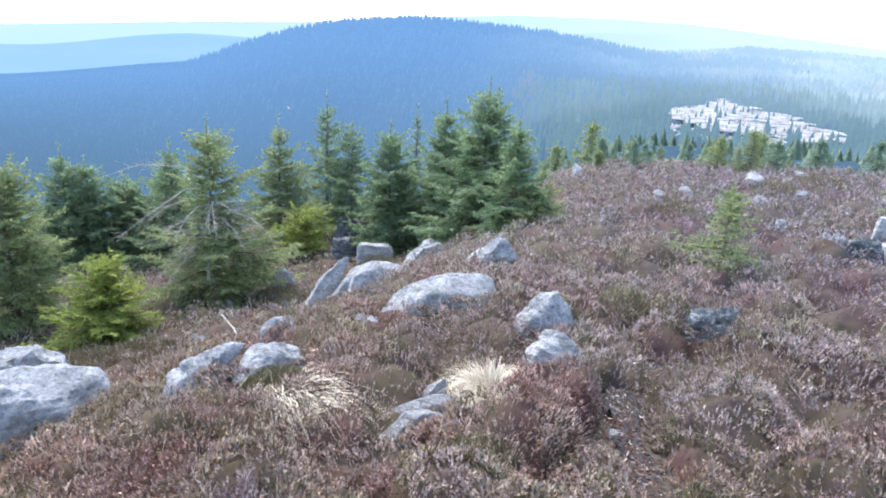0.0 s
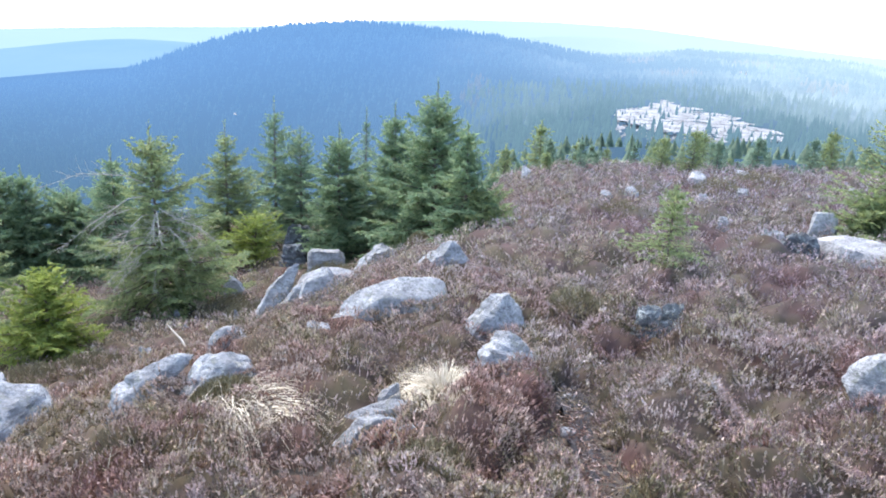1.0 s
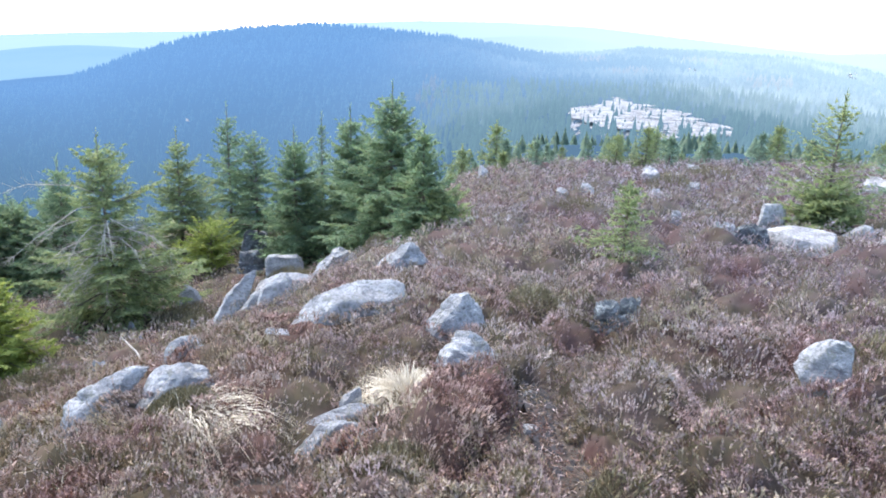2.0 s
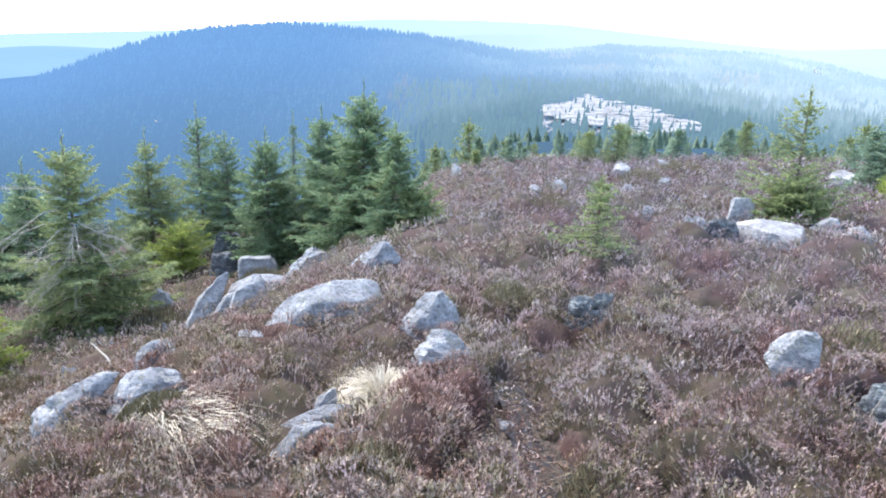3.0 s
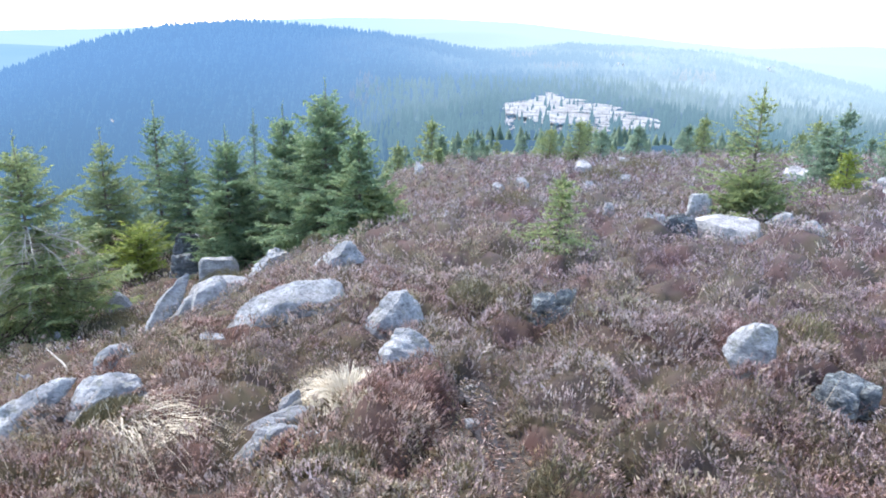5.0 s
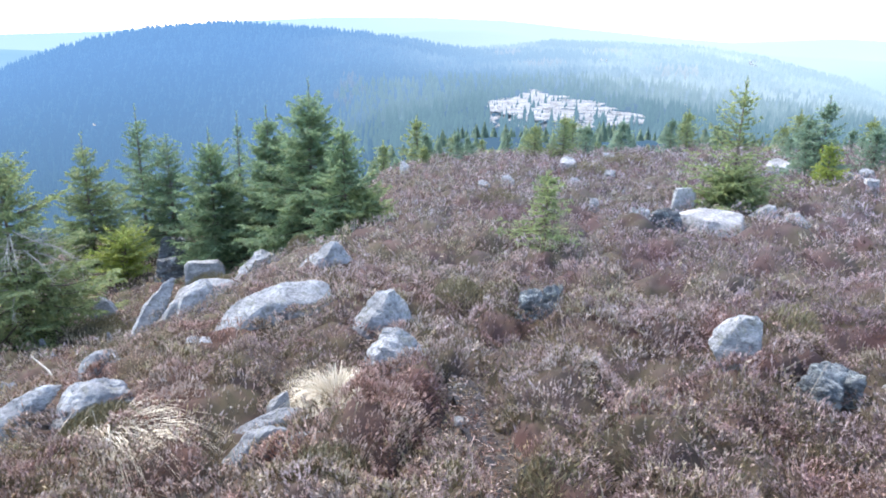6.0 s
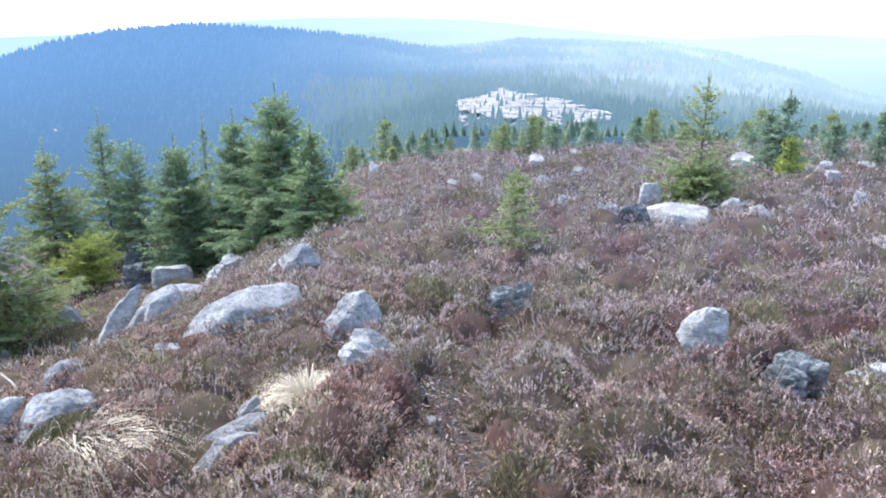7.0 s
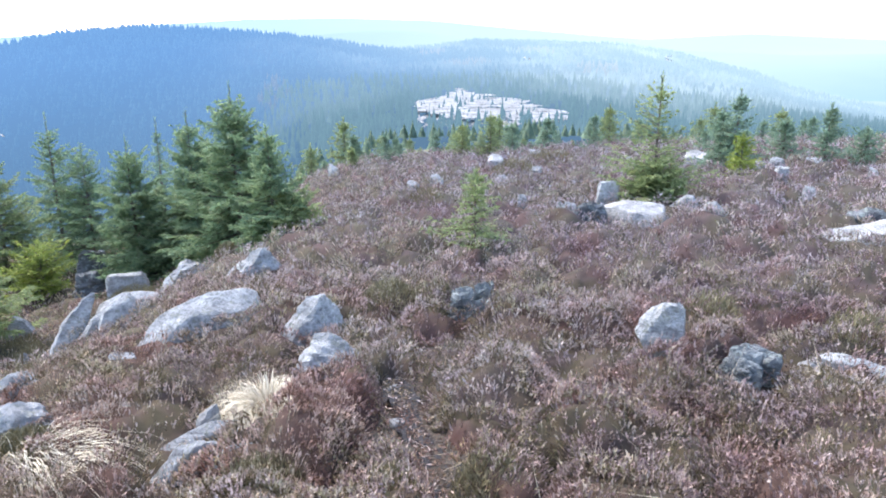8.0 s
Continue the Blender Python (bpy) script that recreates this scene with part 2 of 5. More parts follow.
def blades(base, direction, length, width, roll, fat=0.5):
    """Slim two-triangle leaves, one island each; the lower triangle comes first in each pair."""
    n = len(base)
    d = unit(direction)
    helper = np.where(np.abs(d[:, 2:3]) < 0.9, np.array([[0, 0, 1.0]]), np.array([[1.0, 0, 0]]))
    a = unit(np.cross(d, helper))
    b = np.cross(d, a)
    side = a * np.cos(roll)[:, None] + b * np.sin(roll)[:, None]
    lift = a * -np.sin(roll)[:, None] + b * np.cos(roll)[:, None]
    length, width = np.broadcast_to(length, (n,))[:, None], np.broadcast_to(width, (n,))[:, None]
    v = np.empty((n, 4, 3))
    v[:, 0] = base
    mid = base + d * length * fat + lift * width * 0.25
    v[:, 1] = mid - side * width * 0.5
    v[:, 2] = mid + side * width * 0.5
    v[:, 3] = base + d * length
    tri = np.array([[0, 2, 1], [1, 2, 3]])
    f = tri[None] + (np.arange(n) * 4)[:, None, None]
    return v.reshape(-1, 3), f.reshape(-1, 3)


def flecks(base, direction, length, width, roll):
    """Tiny one-triangle leaves, one island each."""
    n = len(base)
    d = unit(direction)
    helper = np.where(np.abs(d[:, 2:3]) < 0.9, np.array([[0, 0, 1.0]]), np.array([[1.0, 0, 0]]))
    a = unit(np.cross(d, helper))
    side = a * np.cos(roll)[:, None] + np.cross(d, a) * np.sin(roll)[:, None]
    v = np.empty((n, 3, 3))
    v[:, 0] = base - side * (width * 0.5)[:, None]
    v[:, 1] = base + side * (width * 0.5)[:, None]
    v[:, 2] = base + d * length[:, None]
    return v.reshape(-1, 3), np.arange(3 * n).reshape(-1, 3)


def tube(points, radii, sides=7):
    """A tapered tube along points: vertices and quads."""
    pts = np.asarray(points, dtype=float)
    v, f = [], []
    for i, (p, r) in enumerate(zip(pts, radii)):
        d = unit(pts[min(i + 1, len(pts) - 1)] - pts[max(i - 1, 0)])
        h = np.array([0, 0, 1.0]) if abs(d[2]) < 0.9 else np.array([1.0, 0, 0])
        a = unit(np.cross(d, h))
        b = np.cross(d, a)
        for k in range(sides):
            t = 2 * math.pi * k / sides
            v.append(p + (a * math.cos(t) + b * math.sin(t)) * r)
    for i in range(len(pts) - 1):
        for k in range(sides):
            k2 = (k + 1) % sides
            f.append((i * sides + k, i * sides + k2, (i + 1) * sides + k2, (i + 1) * sides + k))
    return np.array(v), np.array(f)


def join(parts):
    vs, fs, o = [], [], 0
    for v, f in parts:
        vs.append(v)
        fs.append(np.asarray(f) + o)
        o += len(v)
    return np.concatenate(vs), np.concatenate(fs)


def part(name, me, parent, label=""):
    ob = new(name, me)
    ob.parent = parent
    return tagged(ob, label) if label else ob


# ---- the lie of the land ----
def softplus(v, k=0.4):
    return k * np.log1p(np.exp(np.clip(v / k, -50, 50)))


def near_ground(x, y):
    q = -x + 0.25 * np.minimum(y, 12.0)
    d = 0.5 * softplus(q - 3.0) - 0.37 * softplus(q - 5.6)
    e = np.maximum(0.0, y - 19.0)
    return -0.3 + 0.03 * np.clip(x, -6, 8) - 0.055 * y - 0.0015 * y * y - d - 0.012 * e * e


AZ = [-60, -43, -31.5, -27.6, -24, -20, -14.7, -9.8, -3.9, -0.4, 3.4, 6.9, 11, 17, 21, 24.7, 28.3, 31, 33, 39, 60]
CREST = [-5.84, -4.64, -3.39, -1.89, -0.70, 0.33, 0.82, 0.62, 0.14, -0.40, -0.99, -0.76, -0.29, -0.55, -0.77, -1.25, -2.14, -2.84, -3.69, -5.04, -6.34]
CREST_AT = [1100, 1100, 1100, 1150, 1200, 1200, 1200, 1200, 1200, 1250, 1350, 1450, 1500, 1500, 1500, 1450, 1400, 1350, 1300, 1200, 1200]
RIDGE_AZ = [-60, -42, -30.5, -22, -14, -6.4, 0.4, 6.8, 13, 19, 23, 30, 38, 60]
RIDGE = [-1.2, -1.1, -0.5, -0.2, 0.5, 0.9, 0.94, 0.72, 0.09, -0.47, -0.77, -0.42, -0.84, -1.0]
V_AZ = [-60, -30, -10, -3, 4, 17, 26, 60]
Z45 = [-14, -14, -13, -8, -6.5, -6.5, -6.5, -7]
Z120 = [-44, -44, -38, -22, -17, -16.5, -17, -18]
Z300 = [-88, -88, -78, -50, -41, -40, -43, -46]
Z550 = [-100, -98, -84, -57, -46, -47, -60, -75]


def smooth01(t):
    t = np.clip(t, 0, 1)
    return t * t * (3 - 2 * t)


def far_ground(az, r):
    """Height at azimuth az (degrees from +y towards +x) and distance r."""
    crest_r = np.interp(az, AZ, CREST_AT)
    crest = 1.6 + crest_r * np.tan(np.radians(np.interp(az, AZ, CREST) - 0.5))
    ridge = 1.6 + 3300 * np.tan(np.radians(np.interp(az, RIDGE_AZ, RIDGE)))
    low = 1.6 + 2300 * np.tan(np.radians(np.interp(az, RIDGE_AZ, RIDGE) - 1.1 + 0.25 * np.sin(az * 0.35)))
    knots = [(45.0, np.interp(az, V_AZ, Z45)), (120.0, np.interp(az, V_AZ, Z120)), (300.0, np.interp(az, V_AZ, Z300)), (550.0, np.interp(az, V_AZ, Z550)),
             (crest_r, crest), (1.35 * crest_r, crest - 60), (2300.0, low), (2700.0, low - 50), (3300.0, ridge), (4700.0, ridge - 120)]
    z = knots[0][1]
    for (r0, z0), (r1, z1) in zip(knots[:-1], knots[1:]):
        t = np.clip((r - r0) / (r1 - r0), 0, 1)
        if r0 is crest_r or r1 is crest_r:
            s = np.where(r1 is crest_r, np.sin(t * math.pi / 2) * 0.45 + t * 0.55, smooth01(t))
        else:
            s = smooth01(t) * 0.5 + t * 0.5
        z = np.where(r > r0, z0 + (z1 - z0) * s, z)
    return z


def land(x, y):
    x, y = np.asarray(x, dtype=float), np.asarray(y, dtype=float)
    r = np.hypot(x, y)
    az = np.degrees(np.arctan2(x, y))
    front = np.where(np.abs(az) > 60, np.sign(az) * 60, az)
    t = smooth01((r - 22) / 28)
    return near_ground(np.clip(x, -40, 40), np.clip(y, -40, 40)) * (1 - t) + far_ground(front, np.maximum(r, 45)) * t


def build_ground():
    fine = np.radians(np.arange(-52, 52.01, 0.8))
    rough = np.radians(np.arange(56, 305, 4.0))
    azs = np.concatenate([fine, rough])
    rs = np.concatenate([np.geomspace(0.02, 0.4, 6)[:-1], np.geomspace(0.4, 45, 95), np.geomspace(47, 4700, 150)])
    A, R = np.meshgrid(azs, rs)
    X, Y = R * np.sin(A) + 0.3 * np.exp(-R / 0.6), R * np.cos(A) - 0.3 * np.exp(-R / 0.6)
    Z = land(X, Y)
    rng = np.random.default_rng(3)
    lump = 0.035 * np.sin(X * 5.1 + 1.3 * np.sin(Y * 3.7)) * np.sin(Y * 4.3 + 1.1 * np.sin(X * 2.9))
    Z = Z + np.where(R < 30, lump, 0)
    na, nr = len(azs), len(rs)
    verts = np.stack([X, Y, Z], -1).reshape(-1, 3)
    i, j = np.meshgrid(np.arange(nr - 1), np.arange(na), indexing="ij")
    j2 = (j + 1) % na
    quads = np.stack([i * na + j, i * na + j2, (i + 1) * na + j2, (i + 1) * na + j], -1)[..., ::-1].reshape(-1, 4)
    ring = rs[:-1][:, None] + 0 * j
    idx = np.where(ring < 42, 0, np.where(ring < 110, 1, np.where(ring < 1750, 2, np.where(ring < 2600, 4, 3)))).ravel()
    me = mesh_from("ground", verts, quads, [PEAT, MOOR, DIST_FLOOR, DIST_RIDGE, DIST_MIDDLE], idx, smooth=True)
    ob = new("ground", me)
    tagged(ob, "peaty moorland hillside falling to a wooded valley and far ridges", "ground", kind="structure")
    return ob


build_ground()

# trodden track through the heather
TRACK_LINE = [(0.60, 1.2), (0.50, 2.1), (0.43, 2.75), (0.41, 3.05), (0.37, 3.28), (0.32, 3.52), (0.285, 3.78), (0.275, 4.08)]


def track_distance(x, y):
    best = np.full(np.shape(x), 99.0)
    for (x0, y0), (x1, y1) in zip(TRACK_LINE[:-1], TRACK_LINE[1:]):
        dx, dy = x1 - x0, y1 - y0
        t = np.clip(((x - x0) * dx + (y - y0) * dy) / (dx * dx + dy * dy), 0, 1)
        best = np.minimum(best, np.hypot(x - x0 - t * dx, y - y0 - t * dy))
    # the heather closes over the track towards its lower end
    return best + 0.035 * np.clip((3.30 - y) / 0.3, 0, 1)


def build_track():
    rng = np.random.default_rng(8)
    rows, cols = 60, 9
    ys = np.linspace(1.2, 4.2, rows)
    xs = np.interp(ys, [p[1] for p in TRACK_LINE], [p[0] for p in TRACK_LINE]) + 0.02 * np.sin(ys * 7.0)
    half = 0.085 + 0.02 * np.sin(ys * 5.0) + 0.02 * np.sin(ys * 13.0 + 1) - 0.02 * (ys > 3.9)
    u = np.linspace(-1, 1, cols)
    X = xs[:, None] + half[:, None] * u[None]
    Y = ys[:, None] + 0 * u[None]
    Z = land(X, Y) + 0.012 + 0.018 * rng.standard_normal(X.shape) + 0.01 * np.abs(u[None]) ** 2
    v = np.stack([X, Y, Z], -1).reshape(-1, 3)
    i, j = np.meshgrid(np.arange(rows - 1), np.arange(cols - 1), indexing="ij")
    q = np.stack([i * cols + j, i * cols + j + 1, (i + 1) * cols + j + 1, (i + 1) * cols + j], -1).reshape(-1, 4)
    ob = new("path", mesh_from("path", v, q, [TRACK], smooth=True))
    tagged(ob, "narrow trodden peat track winding through the heather", "path", kind="structure")


build_track()


# ---- rocks ----
FOOTPRINTS = []   # x, y, half width, half depth, turn: kept free of heather


def rock_mesh(name, w, d, h, seed, top=(0.0, 0.0), chamfers=4, edge=40, batter=0.15, rough=0.05, mat=None, detail=4, faces=()):
    """An angular boulder: the space within a few tilted planes, its edges worn, its faces pitted and layered."""
    rng = np.random.default_rng(seed)
    planes = [((0, 0, -1.0), 0.8)]
    if top is not None:
        planes.append(((top[0], top[1], 1.0), 0.55))
    for a in range(4):
        t = a * math.pi / 2 + rng.normal(0, 0.25)
        planes.append(((math.cos(t), math.sin(t), rng.normal(batter, 0.18)), rng.uniform(0.72, 0.85)))
    for _ in range(chamfers):
        n = rng.standard_normal(3) * np.array([1, 1, 0.8])
        n[2] = abs(n[2]) * 0.9
        planes.append((tuple(n), rng.uniform(0.66, 0.86)))
    planes += list(faces)
    N = unit(np.array([p[0] for p in planes]))
    lim = np.array([p[1] for p in planes])
    bm = bmesh.new()
    bmesh.ops.create_icosphere(bm, subdivisions=detail, radius=1.0)
    co = np.array([v.co for v in bm.verts])
    rad = (np.maximum(co @ N.T / lim, 0) ** edge).sum(1) ** (-1 / edge)
    out = co * rad[:, None]
    lo, hi = out.min(0), out.max(0)
    out = (out - (lo + hi) / 2) / (hi - lo) * np.array([w, d, h])
    out[:, 2] += h / 2
    off = Vector(rng.uniform(-50, 50, 3))
    size = (w * d * h) ** (1 / 3)
    for k, v in enumerate(bm.verts):
        q = Vector(out[k])
        s = Vector(co[k])
        a = noise.fractal(q / size * 2.2 + off, 0.8, 2.1, 6) * rough * 0.8
        lay = noise.noise(Vector((q.x / size * 0.9, q.y / size * 0.9, q.z / size * 7.0)) + off)
        a += lay * rough * 0.4 * (1 - abs(s.z))
        pit = noise.noise(q / size * 5.0 - off)
        a -= max(0.0, pit - 0.25) * rough * 1.8
        a += noise.noise(q / size * 13.0 + off) * rough * 0.22
        crack = abs(noise.noise(Vector((q.x / size * 1.5 + q.z / size * 2.5, q.y / size * 1.5, q.z / size * 3.5)) - off))
        a -= max(0.0, 0.05 - crack) * rough * 6.0
        v.co = q + s * (a * size)
    high = max(v.co.z for v in bm.verts)
    for v in bm.verts:
        v.co.z *= h / high
    me = bpy.data.meshes.new(name)
    bm.to_mesh(me)
    bm.free()
    me.materials.append(mat or ROCK)
    me.polygons.foreach_set("use_smooth", np.ones(len(me.polygons), dtype=bool))
    me.set_sharp_from_angle(angle=radians(28))
    return me


def rock(name, label, x, y, w, d, h, turn, seed, category="rock", tilt=(0, 0), group="", sunk=0.12, lift=0.0, cover=0, **shape):
    me = rock_mesh(name, w, d, h + sunk, seed, **shape)
    ob = new(name, me)
    ob.matrix_world = pose(x, y, float(land(x, y)) - sunk + lift, tilt[0], tilt[1], turn)
    FOOTPRINTS.append((x, y, w * 0.5, d * 0.5, radians(turn), cover if cover else h))
    return tagged(ob, label, category, group)


def worn_stone_mesh(name, outline, front, back, tip, seed, rough, edge, detail, mat, faces, fall, strata, chips=6):
    """A stone cut by planes: its outline stands over the crest line, the top dips forward by tip, edges are worn and faces bedded."""
    rng = np.random.default_rng(seed)
    pts = np.array(outline, dtype=float)
    low, high = pts[:, 1].min(), pts[:, 1].max()
    foot = min(low, 0.0) - 0.14
    c = np.array([pts[:, 0].mean(), (back - front) * 0.5, 0.5 * (foot + high)])
    crest_u = pts[np.argmax(pts[:, 1]), 0]
    cut = [((0, 0, -1.0), (0, 0, foot)), ((rng.normal(0, 0.12), -1.0, 0.22), (crest_u, -front, high * 0.4)), ((rng.normal(0, 0.12), 1.0, 0.15), (0, back, high * 0.4)), ((0, fall, 1.0), (crest_u, 0.0, high + 0.004))]
    for (u0, z0), (u1, z1) in zip(pts[:-1], pts[1:]):
        n = np.array([z0 - z1, 0.0, u1 - u0])
        n /= np.hypot(n[0], n[2])
        n[1] = -tip * (0.35 + 0.65 * max(n[2], 0)) + rng.normal(0, 0.04)
        cut.append((n, (0.5 * (u0 + u1), 0.0, 0.5 * (z0 + z1))))
        cut.append((np.array([n[0], fall * (0.2 + 0.5 * max(n[2], 0)), n[2]]), (0.5 * (u0 + u1), 0.02, 0.5 * (z0 + z1))))
    for az, el, u, v, z in faces:
        a, e = radians(az), radians(el)
        cut.append(((math.cos(a) * math.cos(e), math.sin(a) * math.cos(e), math.sin(e)), (u, v, z)))
    N = unit(np.array([n for n, _ in cut], dtype=float))
    lim = np.array([float(np.dot(n, np.array(p) - c)) for n, (_, p) in zip(N, cut)])
    lim = np.maximum(lim, 0.012)
    bm = bmesh.new()
    bmesh.ops.create_icosphere(bm, subdivisions=detail, radius=1.0)
    reach = np.array([0.5 * np.ptp(pts[:, 0]), 0.5 * (front + back), 0.5 * (high - foot)])
    way = unit(np.array([v.co for v in bm.verts]) * reach)
    rad = (np.maximum(way @ N.T / lim, 0) ** (3 * edge)).sum(1) ** (-1 / (3 * edge))
    # a few chips knocked off the corners
    chip = unit(np.stack([rng.normal(0, 0.8, chips), rng.normal(-0.6, 0.5, chips), rng.uniform(0.1, 0.9, chips)], 1))
    lim2 = (way * rad[:, None] @ chip.T).max(0) * rng.uniform(0.88, 0.97, chips)
    rad = np.minimum(rad, 1 / np.maximum(way @ chip.T / lim2, 1e-6).max(1))
    out = way * rad[:, None] + c
    off = Vector(rng.uniform(-50, 50, 3))
    size = float((reach[0] * reach[1] * reach[2]) ** (1 / 3)) * 2
    dip = rng.uniform(-0.5, 0.5)
    for k, v in enumerate(bm.verts):
        q = Vector(out[k])
        a = noise.fractal(q / size * 2.0 + off, 0.7, 2.1, 6) * rough * 1.2
        bed = q.z + dip * q.x + 0.25 * q.y
        lay = noise.noise(Vector((q.x / size * 0.8, q.y / size * 0.8, bed / size * strata)) + off)
        a += (round(lay * 4) / 4 * 0.6 + lay * 0.4) * rough * 1.0
        a -= max(0.0, noise.noise(q / size * 5.0 - off) - 0.25) * rough * 1.4
        a += noise.noise(q / size * 14.0 + off) * rough * 0.25
        crack = abs(noise.noise(Vector((q.x / size * 1.3 + q.z / size * 1.8, q.y / size * 1.3, bed / size * 3.0)) - off))
        a -= max(0.0, 0.06 - crack) * rough * 7.0
        v.co = q + Vector(way[k]) * (a * size)
    me = bpy.data.meshes.new(name)
    bm.to_mesh(me)
    bm.free()
    me.materials.append(mat)
    me.polygons.foreach_set("use_smooth", np.ones(len(me.polygons), dtype=bool))
    me.set_sharp_from_angle(angle=radians(30))
    return me


def stone(name, label, x, y, outline, front, back, seed, category="rock", tip=0.3, rough=0.04, edge=30, detail=5, mat=None, faces=(), fall=0.9, strata=6.0, heather=0.18):
    """A worn stone facing the track; heather is the height to which the plants close round it."""
    me = worn_stone_mesh(name, outline, front, back, tip, seed, rough, edge, detail, mat or ROCK, faces, fall, strata)
    ob = new(name, me)
    turn = math.atan2(-x, y)
    ob.matrix_world = pose(x, y, float(land(x, y)), 0, 0, math.degrees(turn))
    us = [p[0] for p in outline]
    mid, half = 0.5 * (min(us) + max(us)), 0.5 * (max(us) - min(us))
    v = 0.5 * (back - front)
    FOOTPRINTS.append((x + mid * math.cos(turn) - v * math.sin(turn), y + mid * math.sin(turn) + v * math.cos(turn), half, 0.5 * (front + back), turn, (heather + 1.9 * front / math.hypot(x, y)) / 0.6))
    return tagged(ob, label, category)


stone("boulder", "large pale grey weathered boulder sunk in heather", -3.72, 3.80, [(-0.95, 0.1), (-0.85, 0.62), (-0.5, 0.75), (0.08, 0.735), (0.3, 0.65), (0.46, 0.60), (0.54, 0.52), (0.52, 0.2)], 0.37, 0.35, 11, "boulder", tip=0.42, rough=0.035, edge=22, faces=[(300, 25, 0.28, -0.30, 0.40)], heather=0.13)
stone("boulder", "pale flat-topped boulder behind a larger one", -4.85, 4.95, [(-0.7, 0.2), (-0.62, 0.70), (-0.11, 0.83), (0.17, 0.79), (0.40, 0.70), (0.44, 0.4)], 0.24, 0.35, 12, "boulder", tip=0.3, rough=0.06, edge=24, heather=0.45)
stone("stone_slab", "long grey slab tilted up out of the heather", -2.33, 3.87, [(-0.29, 0.10), (-0.255, 0.215), (-0.14, 0.295), (0.11, 0.385), (0.24, 0.405), (0.285, 0.350), (0.19, 0.285), (-0.10, 0.15), (-0.29, -0.02)], 0.06, 0.16, 13, tip=0.55, rough=0.035, strata=9, heather=0.20)
stone("wedge_stone", "grey wedge-shaped stone with a mossy foot", -1.86, 3.97, [(-0.31, 0.1), (-0.2, 0.265), (-0.12, 0.295), (-0.04, 0.305), (0.1, 0.255), (0.20, 0.0)], 0.16, 0.12, 14, tip=0.45, rough=0.05, faces=[(325, 35, 0.12, -0.08, 0.16)], heather=0.13)
stone("stone", "small rounded pale stone in heather", -2.34, 4.96, [(-0.17, 0.1), (-0.14, 0.25), (-0.06, 0.33), (0.1, 0.335), (0.17, 0.2)], 0.10, 0.14, 15, tip=0.5, rough=0.025, edge=9, heather=0.22)
stone("leaning_slab", "thin pale slab leaning against other stones", -2.96, 8.00, [(-0.42, 0.02), (-0.24, 0.35), (0.03, 0.65), (0.155, 0.72), (0.2, 0.67), (0.03, 0.34), (-0.10, 0.02)], 0.10, 0.2, 16, tip=0.15, rough=0.03, edge=45, heather=0.26)
stone("pyramid_stone", "pale pointed block with a flat side face", -2.24, 7.34, [(-0.36, 0.0), (-0.265, 0.29), (-0.07, 0.435), (0.01, 0.455), (0.10, 0.29), (0.22, 0.02)], 0.18, 0.25, 17, tip=0.25, rough=0.018, edge=80, fall=0.5, faces=[(255, 22, -0.1, -0.14, 0.2), (325, 25, 0.10, -0.12, 0.18)], heather=0.12)
stone("stone", "small pale block wedged below a leaning slab", -2.70, 7.52, [(-0.2, 0.1), (0.02, 0.40), (0.11, 0.43), (0.15, 0.1)], 0.09, 0.12, 91, tip=0.3, rough=0.03, heather=0.24)
stone("flat_stone", "flat pale tabular stone behind a pointed block", -2.40, 8.32, [(-0.52, 0.15), (-0.46, 0.30), (-0.18, 0.39), (0.19, 0.345), (0.33, 0.26), (0.38, 0.1)], 0.19, 0.22, 18, tip=0.22, rough=0.03, edge=40, heather=0.18)
stone("long_boulder", "long low pale boulder rising from the heather", -0.97, 5.46, [(-0.70, -0.05), (-0.53, 0.195), (-0.25, 0.345), (-0.16, 0.37), (0.21, 0.385), (0.28, 0.33), (0.36, 0.05)], 0.22, 0.24, 19, "boulder", tip=0.5, rough=0.022, edge=16, heather=0.16)
stone("dark_block", "weathered dark layered block beside the spruces", -4.45, 12.45, [(-0.26, 0.10), (-0.17, 0.54), (-0.11, 0.58), (0.15, 0.57), (0.30, 0.15)], 0.18, 0.3, 20, tip=0.2, rough=0.06, mat=ROCK_DARK, strata=10, heather=0.20)
stone("dark_block", "upper dark flat block lying on another", -4.61, 13.10, [(-0.26, 0.1), (-0.24, 0.6), (-0.16, 0.86), (-0.1, 0.895), (0.25, 0.88), (0.33, 0.70), (0.35, 0.1)], 0.17, 0.3, 21, tip=0.15, rough=0.08, mat=ROCK_DARK, strata=10, heather=0.30)
stone("stone_block", "low square grey block in front of a spruce", -3.63, 11.79, [(-0.31, 0.1), (-0.29, 0.485), (-0.23, 0.52), (0.28, 0.505), (0.34, 0.46), (0.36, 0.1)], 0.15, 0.25, 22, tip=0.12, rough=0.03, edge=60, heather=0.30)
stone("stone", "pale humped stone below the spruces", -2.23, 10.09, [(-0.42, 0.05), (-0.34, 0.20), (-0.11, 0.44), (0.0, 0.47), (0.22, 0.41), (0.38, 0.18)], 0.18, 0.25, 23, tip=0.35, rough=0.05, faces=[(310, 15, 0.16, -0.12, 0.2)], heather=0.18)
stone("white_stone", "whitish low stone beside a small spruce", -0.945, 7.23, [(-0.32, 0.10), (-0.26, 0.19), (-0.12, 0.27), (0.08, 0.375), (0.13, 0.36), (0.28, 0.24), (0.32, 0.1)], 0.16, 0.18, 24, tip=0.4, rough=0.06, faces=[(315, 30, 0.14, -0.06, 0.25)], heather=0.17)
